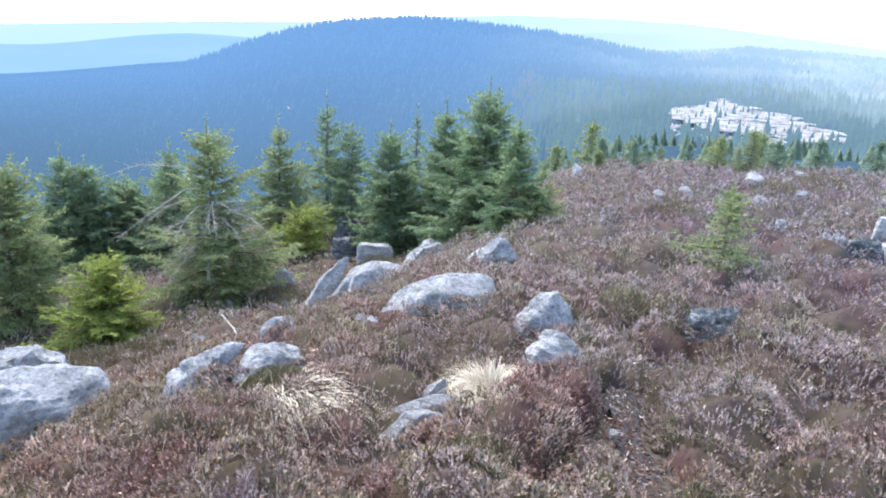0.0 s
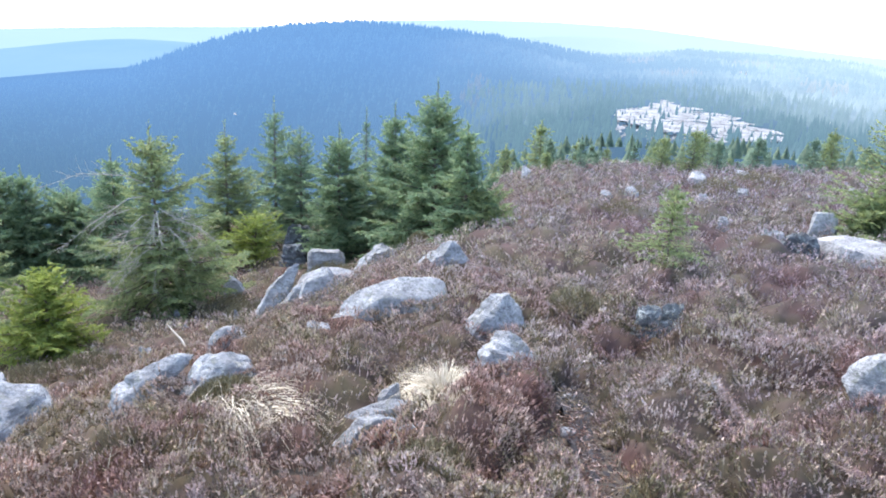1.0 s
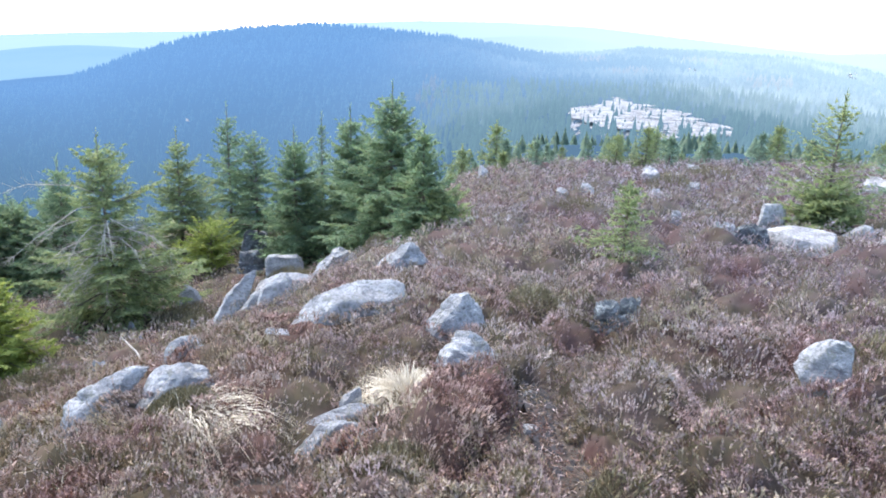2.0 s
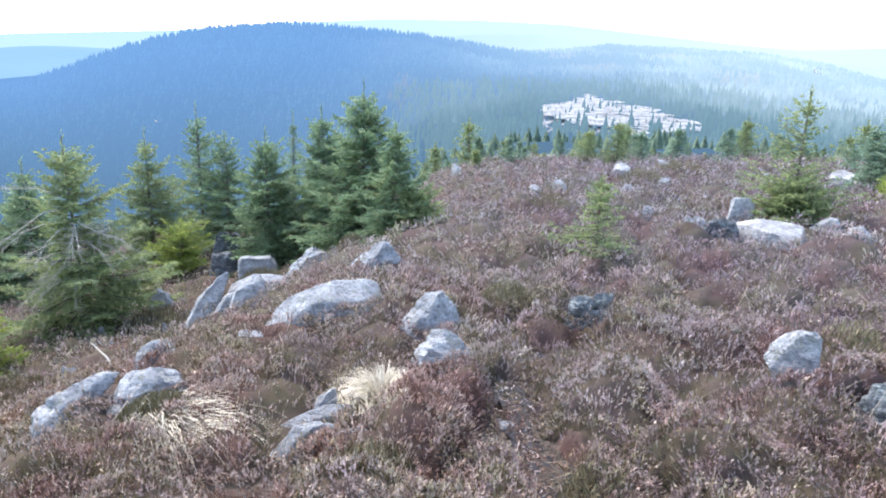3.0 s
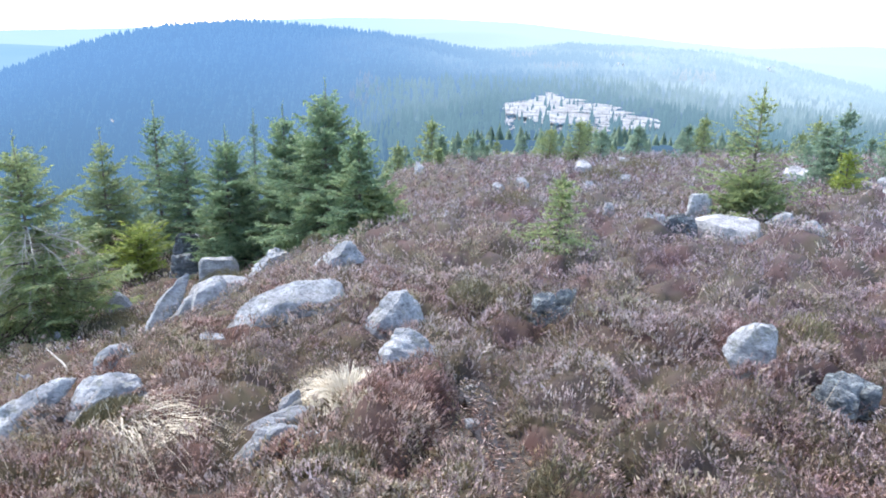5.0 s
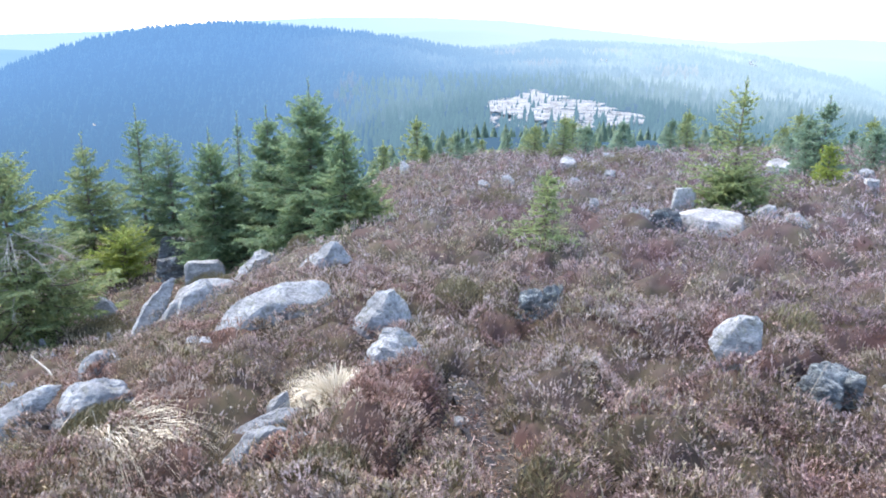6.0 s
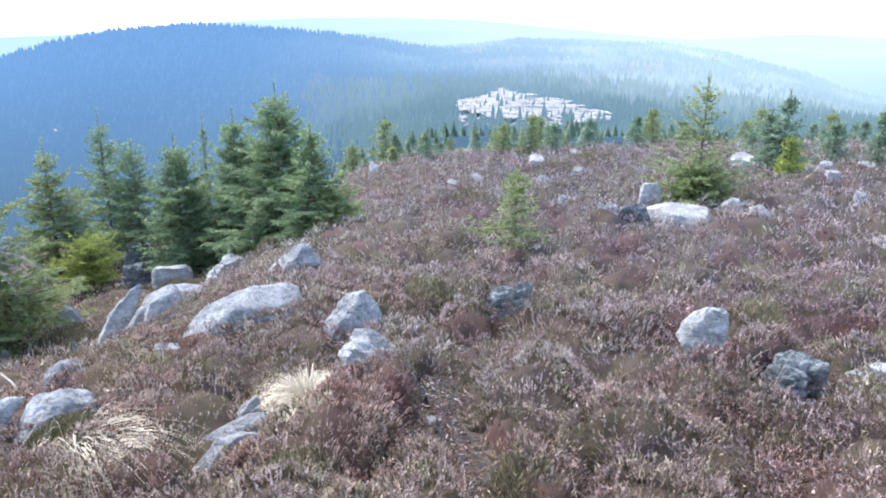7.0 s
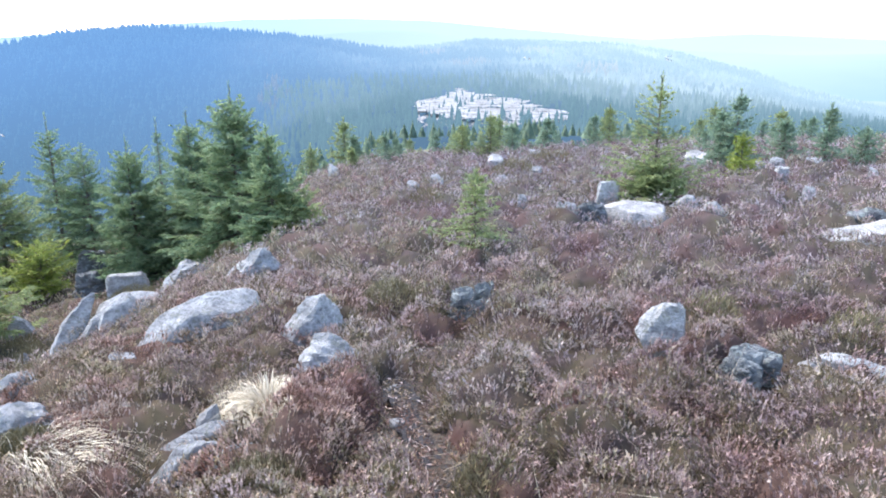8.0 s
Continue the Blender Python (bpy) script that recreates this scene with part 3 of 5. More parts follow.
stone("stone", "pale pointed stone with fluted side", -0.26, 4.99, [(-0.23, 0.16), (-0.19, 0.225), (0.0, 0.38), (0.04, 0.395), (0.11, 0.365), (0.175, 0.28), (0.26, 0.05)], 0.16, 0.18, 25, tip=0.55, rough=0.055, edge=26, strata=8, faces=[(310, 25, 0.13, -0.06, 0.24)], heather=0.12)
stone("stone", "pale sloping stone half covered by heather", 0.03, 4.34, [(-0.34, 0.15), (-0.24, 0.325), (-0.15, 0.305), (-0.07, 0.255), (0.03, 0.15), (0.08, -0.02)], 0.14, 0.16, 26, tip=0.55, rough=0.045, strata=9, heather=0.10)
stone("broken_stone", "dark broken lichen-spotted stone in heather", 0.90, 5.14, [(-0.14, 0.05), (-0.105, 0.225), (-0.03, 0.285), (0.04, 0.285), (0.12, 0.10)], 0.08, 0.12, 27, tip=0.5, rough=0.16, mat=ROCK_BROKEN, edge=60, strata=12, heather=0.11)
stone("broken_stone", "small dark stone with a white top", 1.07, 5.20, [(-0.12, 0.1), (-0.09, 0.275), (0.02, 0.34), (0.05, 0.31), (0.08, 0.1)], 0.04, 0.08, 28, tip=0.5, rough=0.14, mat=ROCK_BROKEN, edge=60, heather=0.20)
stone("broken_stone", "thin dark flake of stone in heather", 1.0, 5.06, [(-0.07, 0.05), (-0.06, 0.20), (0.02, 0.225), (0.06, 0.18), (0.08, 0.05)], 0.04, 0.06, 92, tip=0.3, rough=0.14, mat=ROCK_BROKEN, edge=60, heather=0.12)
stone("stone_slab", "smooth grey slab lying beside a grass tussock", -0.70, 3.50, [(-0.30, 0.06), (-0.11, 0.155), (0.02, 0.185), (0.14, 0.155), (0.22, 0.03)], 0.07, 0.12, 29, tip=0.5, rough=0.02, edge=14, heather=0.13)
stone("stone_slab", "smaller pale slab in front of another", -0.75, 3.29, [(-0.19, 0.07), (-0.12, 0.15), (-0.03, 0.185), (0.06, 0.175), (0.13, 0.10)], 0.06, 0.10, 30, tip=0.5, rough=0.03, edge=14, heather=0.13)
stone("stone", "narrow white stone edge showing in heather", -0.54, 3.22, [(-0.12, 0.1), (-0.09, 0.165), (0.03, 0.175), (0.09, 0.13)], 0.04, 0.06, 31, rough=0.05, mat=ROCK_WHITE, heather=0.11)
stone("stone", "small white stone at the foot of a tussock", -0.76, 3.60, [(-0.07, 0.1), (-0.05, 0.18), (0.05, 0.235), (0.07, 0.1)], 0.03, 0.05, 32, rough=0.05, mat=ROCK_WHITE, heather=0.11)
stone("upright_stone", "pale upright stone with a shadowed flank", 1.95, 3.94, [(0.02, 0.0), (-0.19, 0.26), (-0.16, 0.315), (-0.1, 0.39), (0.0, 0.455), (0.08, 0.475), (0.115, 0.39), (0.13, 0.0)], 0.09, 0.14, 33, tip=0.45, rough=0.035, edge=24, strata=9, heather=0.16)
stone("broken_stone", "dark angular broken rock among heather", 2.22, 3.54, [(-0.14, 0.0), (-0.09, 0.18), (-0.02, 0.29), (0.02, 0.29), (0.12, 0.25), (0.14, 0.05)], 0.08, 0.1, 34, tip=0.35, rough=0.09, mat=ROCK_BROKEN, edge=60, strata=9, faces=[(240, 10, -0.05, -0.05, 0.1)], heather=0.09)
stone("broken_stone", "flat dark rock with a pale top", 2.40, 3.62, [(-0.15, 0.05), (-0.12, 0.235), (-0.02, 0.24), (0.12, 0.20), (0.14, 0.05)], 0.07, 0.1, 35, tip=0.4, rough=0.08, mat=ROCK_BROKEN, edge=60, strata=9, heather=0.12)
stone("stone_slab", "pale slab edge bedded in heather", 2.95, 3.40, [(-0.32, 0.12), (-0.27, 0.185), (-0.12, 0.195), (0.1, 0.165), (0.40, 0.05)], 0.10, 0.12, 36, tip=0.35, rough=0.03, strata=9, heather=0.12)
stone("upright_stone", "squat upright grey stone with a flat top", 3.64, 9.41, [(-0.19, 0.0), (-0.17, 0.375), (-0.14, 0.41), (0.05, 0.435), (0.12, 0.41), (0.15, 0.0)], 0.10, 0.16, 37, tip=0.15, rough=0.03, edge=40, heather=0.12)
stone("stone", "pale stone beside a dark stump-like rock", 2.84, 8.81, [(-0.18, 0.1), (-0.12, 0.28), (0.1, 0.265), (0.15, 0.05)], 0.09, 0.14, 38, tip=0.35, heather=0.12)
stone("dark_stone", "dark cracked stone between pale ones", 3.01, 8.47, [(-0.21, 0.1), (-0.12, 0.285), (0.03, 0.31), (0.19, 0.28), (0.23, 0.1)], 0.10, 0.16, 39, rough=0.1, mat=ROCK_DARK, heather=0.14)
stone("flat_rock", "broad white flat rock flush with the heather", 3.57, 8.45, [(-0.42, 0.1), (-0.35, 0.21), (-0.13, 0.29), (0.07, 0.30), (0.38, 0.25), (0.44, 0.1)], 0.42, 0.2, 40, tip=0.13, rough=0.025, mat=ROCK_WHITE, edge=40, faces=[(222, 8, -0.12, -0.32, 0.15)], heather=0.02)
stone("stone", "low grey stone at the foot of a spruce", 4.40, 8.73, [(-0.22, 0.05), (-0.15, 0.16), (0.04, 0.27), (0.1, 0.265), (0.2, 0.12)], 0.10, 0.14, 41, heather=0.15)
stone("stone", "pale humped stone in open heather", 4.43, 8.04, [(-0.2, 0.08), (-0.15, 0.18), (-0.05, 0.285), (0.02, 0.27), (0.17, 0.18), (0.2, 0.05)], 0.11, 0.14, 42, tip=0.4, rough=0.05, heather=0.15)
stone("flat_rock", "long white flat rock among the heather", 5.22, 6.55, [(-0.47, 0.05), (-0.21, 0.135), (-0.07, 0.23), (0.24, 0.30), (0.6, 0.29), (0.72, 0.1)], 0.29, 0.25, 43, tip=0.22, rough=0.03, mat=ROCK_WHITE, heather=0.07)
stone("stone", "grey stone behind a long white rock", 5.77, 6.97, [(-0.3, 0.1), (-0.25, 0.2), (-0.1, 0.265), (0.05, 0.255), (0.2, 0.1)], 0.11, 0.16, 44, rough=0.06, mat=ROCK_DARK, heather=0.12)
rock("upright_stone", "small square grey stone standing in heather", 6.81, 10.43, 0.27, 0.25, 0.32, -33, 45, rough=0.04, chamfers=2)
rock("white_stone", "heap of bleached white stone", 7.09, 13.27, 0.95, 0.5, 0.35, -28, 46, rough=0.12, mat=ROCK_WHITE, top=(0, -0.3))
stone("pointed_stone", "pale pointed stone beside a spruce", -4.52, 9.75, [(-0.17, 0.05), (-0.09, 0.375), (0.04, 0.55), (0.07, 0.54), (0.24, 0.34), (0.32, 0.1)], 0.12, 0.16, 47, tip=0.3, rough=0.04, heather=0.20)
rock("stone", "thin white stone edge in heather", -1.62, 5.03, 0.30, 0.2, 0.17, 18, 48, mat=ROCK_WHITE, top=(0, -0.2), cover=0.18)
rock("stone", "small flat pale stone set in the track", 0.27, 4.05, 0.11, 0.08, 0.03, 5, 93, rough=0.05, sunk=0.04, edge=10)
rock("stone", "small flat pale stone beside the track", 0.25, 3.58, 0.10, 0.09, 0.03, 5, 94, rough=0.05, sunk=0.04, edge=10)
SMALL = [(-4.94, 8.91, 0.11, 0.24), (-4.29, 7.94, 0.14, 0.24), (-3.88, 8.54, 0.07, 0.23), (-4.31, 7.03, 0.15, 0.24), (4.77, 17.69, 0.30, 0.29),
         (1.20, 12.61, 0.22, 0.24), (1.64, 12.88, 0.26, 0.28), (2.72, 12.22, 0.22, 0.27), (2.52, 9.82, 0.18, 0.25), (5.59, 13.53, 0.17, 0.33),
         (3.70, 13.56, 0.24, 0.25), (3.63, 16.94, 0.36, 0.28), (-0.30, 17.90, 0.30, 0.45), (7.84, 12.11, 0.28, 0.28), (8.39, 11.87, 0.36, 0.27),
         (8.18, 10.12, 0.2, 0.26), (6.19, 8.78, 0.2, 0.26), (3.36, 15.90, 0.38, 0.32), (7.42, 11.92, 0.22, 0.25)]
for k, (x, y, w, h) in enumerate(SMALL):
    rock("pale_stone", "small bleached stone showing through the heather", x, y, w * 1.15, w * 0.95, h, math.degrees(math.atan2(-x, y)), 60 + k, group="small pale stones on the moor",
         rough=0.12, mat=ROCK_WHITE if k % 8 == 1 else ROCK, detail=3, top=(0.1, -0.3))


FOOTPRINTS.append((-0.50, 3.64, 0.14, 0.12, 0.0, 0.16))   # room for the bleached tussock
FOOTPRINTS.append((-1.42, 3.36, 0.20, 0.10, 0.3, 0.20))   # for the flattened grass
FOOTPRINTS.append((-1.80, 3.68, 0.22, 0.12, 0.3, 0.16))   # and for the moss below the wedge stone


# ---- spruces ----
def spruce_meshes(name, h, w, seed, needles, sparse=1.0, bare=0.03, twig=0.046, droop=0.30, power=0.98, gap=(2.0, 2.0), leaf=0.062):
    """Whorls of drooping boughs; each bough carries side twigs, each twig small needle sprays that spread and hang."""
    rng = np.random.default_rng(seed)
    B, D, L_, W_ = [], [], [], []
    SB, SD, SL = [], [], []
    stems = []
    step = max(0.05, h * 0.036) / max(sparse, 0.4) ** 0.5
    z = h * bare + 0.04
    lean = rng.uniform(-0.02, 0.02, 2)
    lop = rng.uniform(0, 6.28)

    def spray(p, d, n):
        SB.append(p), SD.append(d), SL.append(leaf * rng.uniform(0.55, 1.35, n))

    def bough(zz, az, L, t):
        rise = -droop + 1.0 * t ** 1.6 + rng.normal(0, 0.10)
        curl = 0.20 + rng.normal(0, 0.06)
        rad = np.array([math.cos(az), math.sin(az), 0.0])
        side = np.array([-math.sin(az), math.cos(az), 0.0])
        origin = np.array([lean[0] * zz, lean[1] * zz, zz])
        bend = rng.normal(0, 0.14)

        def at(s):
            s = np.asarray(s)[..., None]
            return origin + rad * (L * s) + side * (bend * L * s * s) + np.array([0, 0, 1.0]) * L * (rise * s + curl * s * s)

        m = max(3, int(L / twig * (0.5 + 0.5 * sparse)))
        ss = np.repeat(np.linspace(0.1 + 0.08 * rng.random(), 1.0, m), 2)
        sg = np.tile([-1.0, 1.0], m)
        p = at(ss)
        fwd = unit(rad + np.stack([0 * ss, 0 * ss, rise + 2 * curl * ss], 1))
        tl = (0.38 * L * (1.03 - ss) ** 0.8 + 0.045) * rng.uniform(0.6, 1.25, 2 * m)
        k = 2 * m
        dv = unit(fwd * rng.uniform(0.5, 0.95, k)[:, None] + side * (sg * rng.uniform(0.5, 1.0, k))[:, None] + np.stack([0 * ss, 0 * ss, rng.normal(-0.18, 0.18, k)], 1))
        B.append(p), D.append(dv), L_.append(tl), W_.append(rng.uniform(0.014, 0.024, k))
        for q in (0.15, 0.4, 0.65, 0.9):
            for flip in (-1, 1):
                sel = rng.random(k) < np.clip(tl / 0.16, 0.15, 1) * (0.30 + 0.30 * sparse)
                n = int(sel.sum())
                if n:
                    across = np.cross(dv[sel], np.array([0, 0, 1.0])) * rng.uniform(0.3, 0.95, n)[:, None]
                    spray(p[sel] + dv[sel] * (tl[sel] * q)[:, None], dv[sel] * 0.75 + flip * across + rng.normal(0, 0.2, (n, 3)) + np.array([0, 0, -0.12]), n)
        sel = rng.random(k) < 0.45 * sparse
        n = int(sel.sum())
        if n:
            spray(p[sel] + dv[sel] * (tl[sel] * rng.random(n))[:, None], rng.normal(0, 0.35, (n, 3)) + np.array([0, 0, -1.0]), n)
        spray(p, fwd + rng.normal(0, 0.3, (k, 3)), k)
        if L > 0.25:
            stems.append(tube(at(np.array([0, 0.5, 0.9])), [0.005 + 0.007 * L, 0.003 + 0.004 * L, 0.0015], 3))

    while z < h * 0.93:
        t = z / h
        n = int(rng.integers(6, 9) * (0.7 + 0.3 * sparse))
        a0 = rng.uniform(0, 6.28)
        for k in range(n):
            az = a0 + 6.283 * k / n + rng.normal(0, 0.25)
            L = 0.5 * w * (1 - t) ** power * rng.uniform(0.42, 1.2) * (1 + 0.16 * math.cos(az - lop)) + 0.03
            if rng.random() < 0.1:
                L *= 0.55
            if gap[0] < t < gap[1] and math.sin(az) < 0.3:
                L *= 0.6
            bough(z + rng.normal(0, step * 0.3), az, L, t)
        z += step * rng.uniform(0.8, 1.2)
    # the leading shoot
    for q in np.linspace(0.90, 1.07, 15):
        n = 5 if q < 0.96 else 3
        B.append(np.repeat([[lean[0] * h * q, lean[1] * h * q, h * q - 0.04]], n, 0))
        D.append(np.stack([rng.normal(0, 0.5, n), rng.normal(0, 0.5, n), np.ones(n)], 1))
        L_.append(rng.uniform(0.05, 0.11, n))
        W_.append(np.full(n, 0.014))
    base, tuft, reach = np.concatenate(B), np.concatenate(SB), np.concatenate(SL)
    twigs = blades(base, np.concatenate(D), np.concatenate(L_), np.concatenate(W_), rng.normal(0, 0.7, len(base)), 0.4)
    sprays = flecks(tuft, np.concatenate(SD), reach, reach * rng.uniform(0.32, 0.55, len(tuft)), rng.normal(0, 0.8, len(tuft)))
    crown = mesh_from(name + "_crown", *join([twigs, sprays]), [needles])
    hs = np.linspace(-0.15, h * 1.05, 9)
    tv, tf = tube([(lean[0] * q, lean[1] * q, q) for q in hs], [0.004 + 0.014 * h * max(1 - max(q, 0) / h, 0.0) ** 0.9 for q in hs], 8)
    trunk = mesh_from(name + "_trunk", *join([(tv, tf)] + stems), [BARK], smooth=True)
    return trunk, crown


TREES = []


def spruce(label, x, y, h, w, seed, needles=NEEDLE_GREEN, name="spruce_tree", **shape):
    root = new(name)
    root.matrix_world = pose(x, y, float(land(x, y)))
    trunk, crown = spruce_meshes(name, h, w, seed, needles, **shape)
    part("trunk", trunk, root)
    part("crown", crown, root)
    TREES.append((x, y, w))
    return tagged(root, label, "tree")


G = "dense dark green spruce with a pointed leader"
spruce(G, -1.68, 11.3, 2.62, 2.69, 101, sparse=1.3, power=0.9)
spruce("slim green spruce beside a taller one", -0.98, 9.9, 1.60, 1.47, 102)
spruce("low light green spruce at the edge of a stand", -0.72, 9.65, 0.72, 1.22, 126, NEEDLE_OLIVE, power=0.7)
spruce(G, -2.62, 13.0, 2.72, 2.69, 103, sparse=1.3, power=0.9)
spruce("dark green spruce between two taller ones", -2.25, 13.5, 2.15, 2.18, 127, sparse=1.1)
spruce("thin bluish spruce behind darker trees", -4.34, 17.6, 2.9, 1.22, 104, NEEDLE_HAZED, sparse=0.6)
spruce("broad bushy dark green spruce above the rocks", -3.70, 12.9, 2.52, 2.55, 105, sparse=1.3, power=0.85)
spruce("tall narrow spruce with gaps in its crown", -6.34, 16.6, 3.35, 2.56, 106, sparse=0.85, power=0.9)
spruce("spruce with a blunt top beside a taller one", -5.48, 16.0, 2.62, 2.18, 107, sparse=0.85, power=0.62)
spruce("green spruce with an open crown", -6.70, 14.6, 2.85, 2.69, 108, NEEDLE_OLIVE, sparse=1.0)
spruce("low yellow-green young spruce beside dark rocks", -5.36, 12.9, 1.15, 1.92, 109, NEEDLE_YELLOW, sparse=0.8, power=0.7)
spruce("young yellow-green spruce in the heather", -5.87, 7.52, 1.18, 1.65, 110, NEEDLE_YELLOW, power=0.72)
spruce("large dense green spruce on the slope", -7.55, 7.9, 2.55, 2.53, 111, NEEDLE_OLIVE, sparse=1.1, power=0.7)
spruce("dark green spruce in a dense stand", -10.25, 12.3, 2.6, 2.56, 112, sparse=1.1)
spruce("dark green spruce in a dense stand", -9.82, 12.5, 2.32, 2.56, 113, sparse=1.1)
spruce("broad low dark green spruce in a dense stand", -9.25, 12.9, 1.85, 2.82, 114, sparse=1.1, power=0.7)
spruce("dark green spruce in a dense stand", -7.95, 12.4, 2.55, 2.18, 115)
spruce("broad low dark green spruce in a dense stand", -8.55, 13.3, 1.95, 2.56, 128, power=0.75)
RAGGED = spruce("ragged yellow-green spruce with dead grey limbs", -5.45, 9.5, 2.74, 2.75, 116, NEEDLE_OLIVE, sparse=1.0, power=0.72, droop=0.34, gap=(0.46, 0.66))
spruce("small sparse yellow-green spruce in open heather", 1.38, 7.45, 0.88, 1.07, 117, NEEDLE_OLIVE, sparse=0.6, twig=0.05, leaf=0.05, power=0.85)
spruce("slender sparse spruce with bare upper trunk", 4.30, 9.5, 1.74, 1.75, 118, NEEDLE_OLIVE, sparse=0.42, twig=0.055, bare=0.12, power=1.0, droop=0.08)
spruce("low dense spruce bush behind a white rock", 4.2, 9.35, 0.62, 1.32, 119, NEEDLE_OLIVE, sparse=1.3, power=0.6)
spruce("dark spruce on the brow of the moor", 7.05, 12.3, 1.46, 1.16, 120, NEEDLE_HAZED, sparse=0.6, leaf=0.07)
spruce("dark spruce beside a taller one on the brow", 6.95, 12.6, 1.15, 1.15, 129, NEEDLE_HAZED, sparse=0.6, leaf=0.07)
spruce("small dark spruce on the brow of the moor", 8.87, 12.3, 1.16, 0.94, 121, NEEDLE_HAZED, sparse=0.6, leaf=0.07)
spruce("small dark spruce on the brow of the moor", 8.66, 13.3, 0.92, 1.09, 122, NEEDLE_HAZED, sparse=0.6, leaf=0.07)
spruce("low green spruce on the brow of the moor", 8.28, 15.7, 0.6, 1.15, 123, NEEDLE_HAZED, sparse=0.6, leaf=0.07)
spruce("small sparse spruce in the heather", 6.63, 11.3, 0.76, 0.96, 124, NEEDLE_YELLOW, sparse=0.6)
spruce("low green spruce on the brow of the moor", 9.67, 12.3, 0.72, 1.28, 125, NEEDLE_HAZED, sparse=0.6, leaf=0.07)


# young spruces along the brow: a few forms, repeated
BROW = [spruce("small green spruce on the brow of the moor", *p, NEEDLE_OLIVE if p[4] % 2 else NEEDLE_HAZED, name="young_spruce", sparse=0.6, twig=0.10, leaf=0.07, power=1.1, droop=0.2) for p in
        ((0.2, 18.8, 0.6, 0.7, 131), (1.1, 19.4, 0.80, 1.0, 132), (4.0, 19.6, 1.2, 1.5, 133), (7.1, 20.0, 1.0, 1.05, 134))]
for ob in BROW:
    tagged(ob, group="young spruces on the brow")
rng = np.random.default_rng(40)
for k in range(72):
    x = -1.2 + 17.5 * ((k * 0.618) % 1.0) + rng.normal(0, 0.3)
    y = math.sqrt(max(1.0, rng.uniform(20.0, 27.5) ** 2 - 0.55 * x * x))
    s = rng.uniform(0.45, 1.15) * (0.75 + 0.02 * y)
    m = pose(x, y, float(land(x, y)), 0, 0, rng.uniform(0, 360)) @ Matrix.Diagonal((s, s, s, 1))
    ob = copy_thing(BROW[k % 4], m)
    ob.scale = (s, s, s)
    TREES.append((x, y, 0.8 * s))



# ---- heather ----
def room(x, y):
    """How far each place lies clear of rocks (below 1 on a rock, growing outwards), and the height of the nearest one."""
    best, high = np.full(len(x), 9.0), np.full(len(x), 1.0)
    for fx, fy, a, b, turn, h in FOOTPRINTS:
        near = np.flatnonzero((np.abs(x - fx) < 2.2 * (a + b)) & (np.abs(y - fy) < 2.2 * (a + b)))
        c, s = math.cos(turn), math.sin(turn)
        dx, dy = x[near] - fx, y[near] - fy
        u, v = dx * c + dy * s, -dx * s + dy * c
        q = np.hypot(u / (a + 0.005), v / (b + 0.005))
        nearer = q < best[near]
        best[near] = np.where(nearer, q, best[near])
        high[near] = np.where(nearer, h, high[near])
    return best, high


def value_noise(x, y, scale, seed):
    """Smooth noise in 0..1 over the plan."""
    rng = np.random.default_rng(seed)
    table = rng.random((64, 64))
    u, v = x / scale + 500, y / scale + 500
    i, j = np.floor(u).astype(int), np.floor(v).astype(int)
    a, b = smooth01(u - i), smooth01(v - j)
    g = lambda p, q: table[p % 64, q % 64]
    return (g(i, j) * (1 - a) + g(i + 1, j) * a) * (1 - b) + (g(i, j + 1) * (1 - a) + g(i + 1, j + 1) * a) * b


def warp(x, y):
    """Sideways wander that keeps the bushes from being round."""
    return 0.16 * (value_noise(x, y, 0.24, 61) - 0.5), 0.16 * (value_noise(x, y, 0.24, 62) - 0.5)


def bushes(x, y):
    """Overlapping domed bushes over the plan: height above the soil, number of the bush, offset from its middle, share of its radius."""
    cell = 0.42
    rng = np.random.default_rng(17)
    jx, jy, rr, hh = rng.random((4, 97, 97))
    i, j = np.floor(x / cell).astype(int), np.floor(y / cell).astype(int)
    best, number = np.full(len(x), 0.08), np.zeros(len(x), dtype=int)
    ox, oy, share = np.zeros(len(x)), np.zeros(len(x)), np.ones(len(x))
    swell = 0.5 + 0.9 * value_noise(x, y, 2.3, 6)
    wx, wy = warp(x, y)
    for di in (-1, 0, 1):
        for dj in (-1, 0, 1):
            a, b = (i + di) % 97, (j + dj) % 97
            cx, cy = (i + di + jx[a, b]) * cell, (j + dj + jy[a, b]) * cell
            R = cell * (0.54 + 0.58 * rr[a, b])
            h = np.minimum(0.17 + 0.38 * hh[a, b] * swell, 0.85 * R + 0.03)
            dx, dy = x - cx + wx, y - cy + wy
            q = (dx * dx + dy * dy) / (R * R)
            top = h * np.clip(1 - q, 0, 1) ** 0.85
            win = top > best
            best = np.where(win, top, best)
            number = np.where(win, a * 97 + b, number)
            ox, oy, share = np.where(win, dx / R, ox), np.where(win, dy / R, oy), np.where(win, np.sqrt(q), share)
    return best, number, ox, oy, share


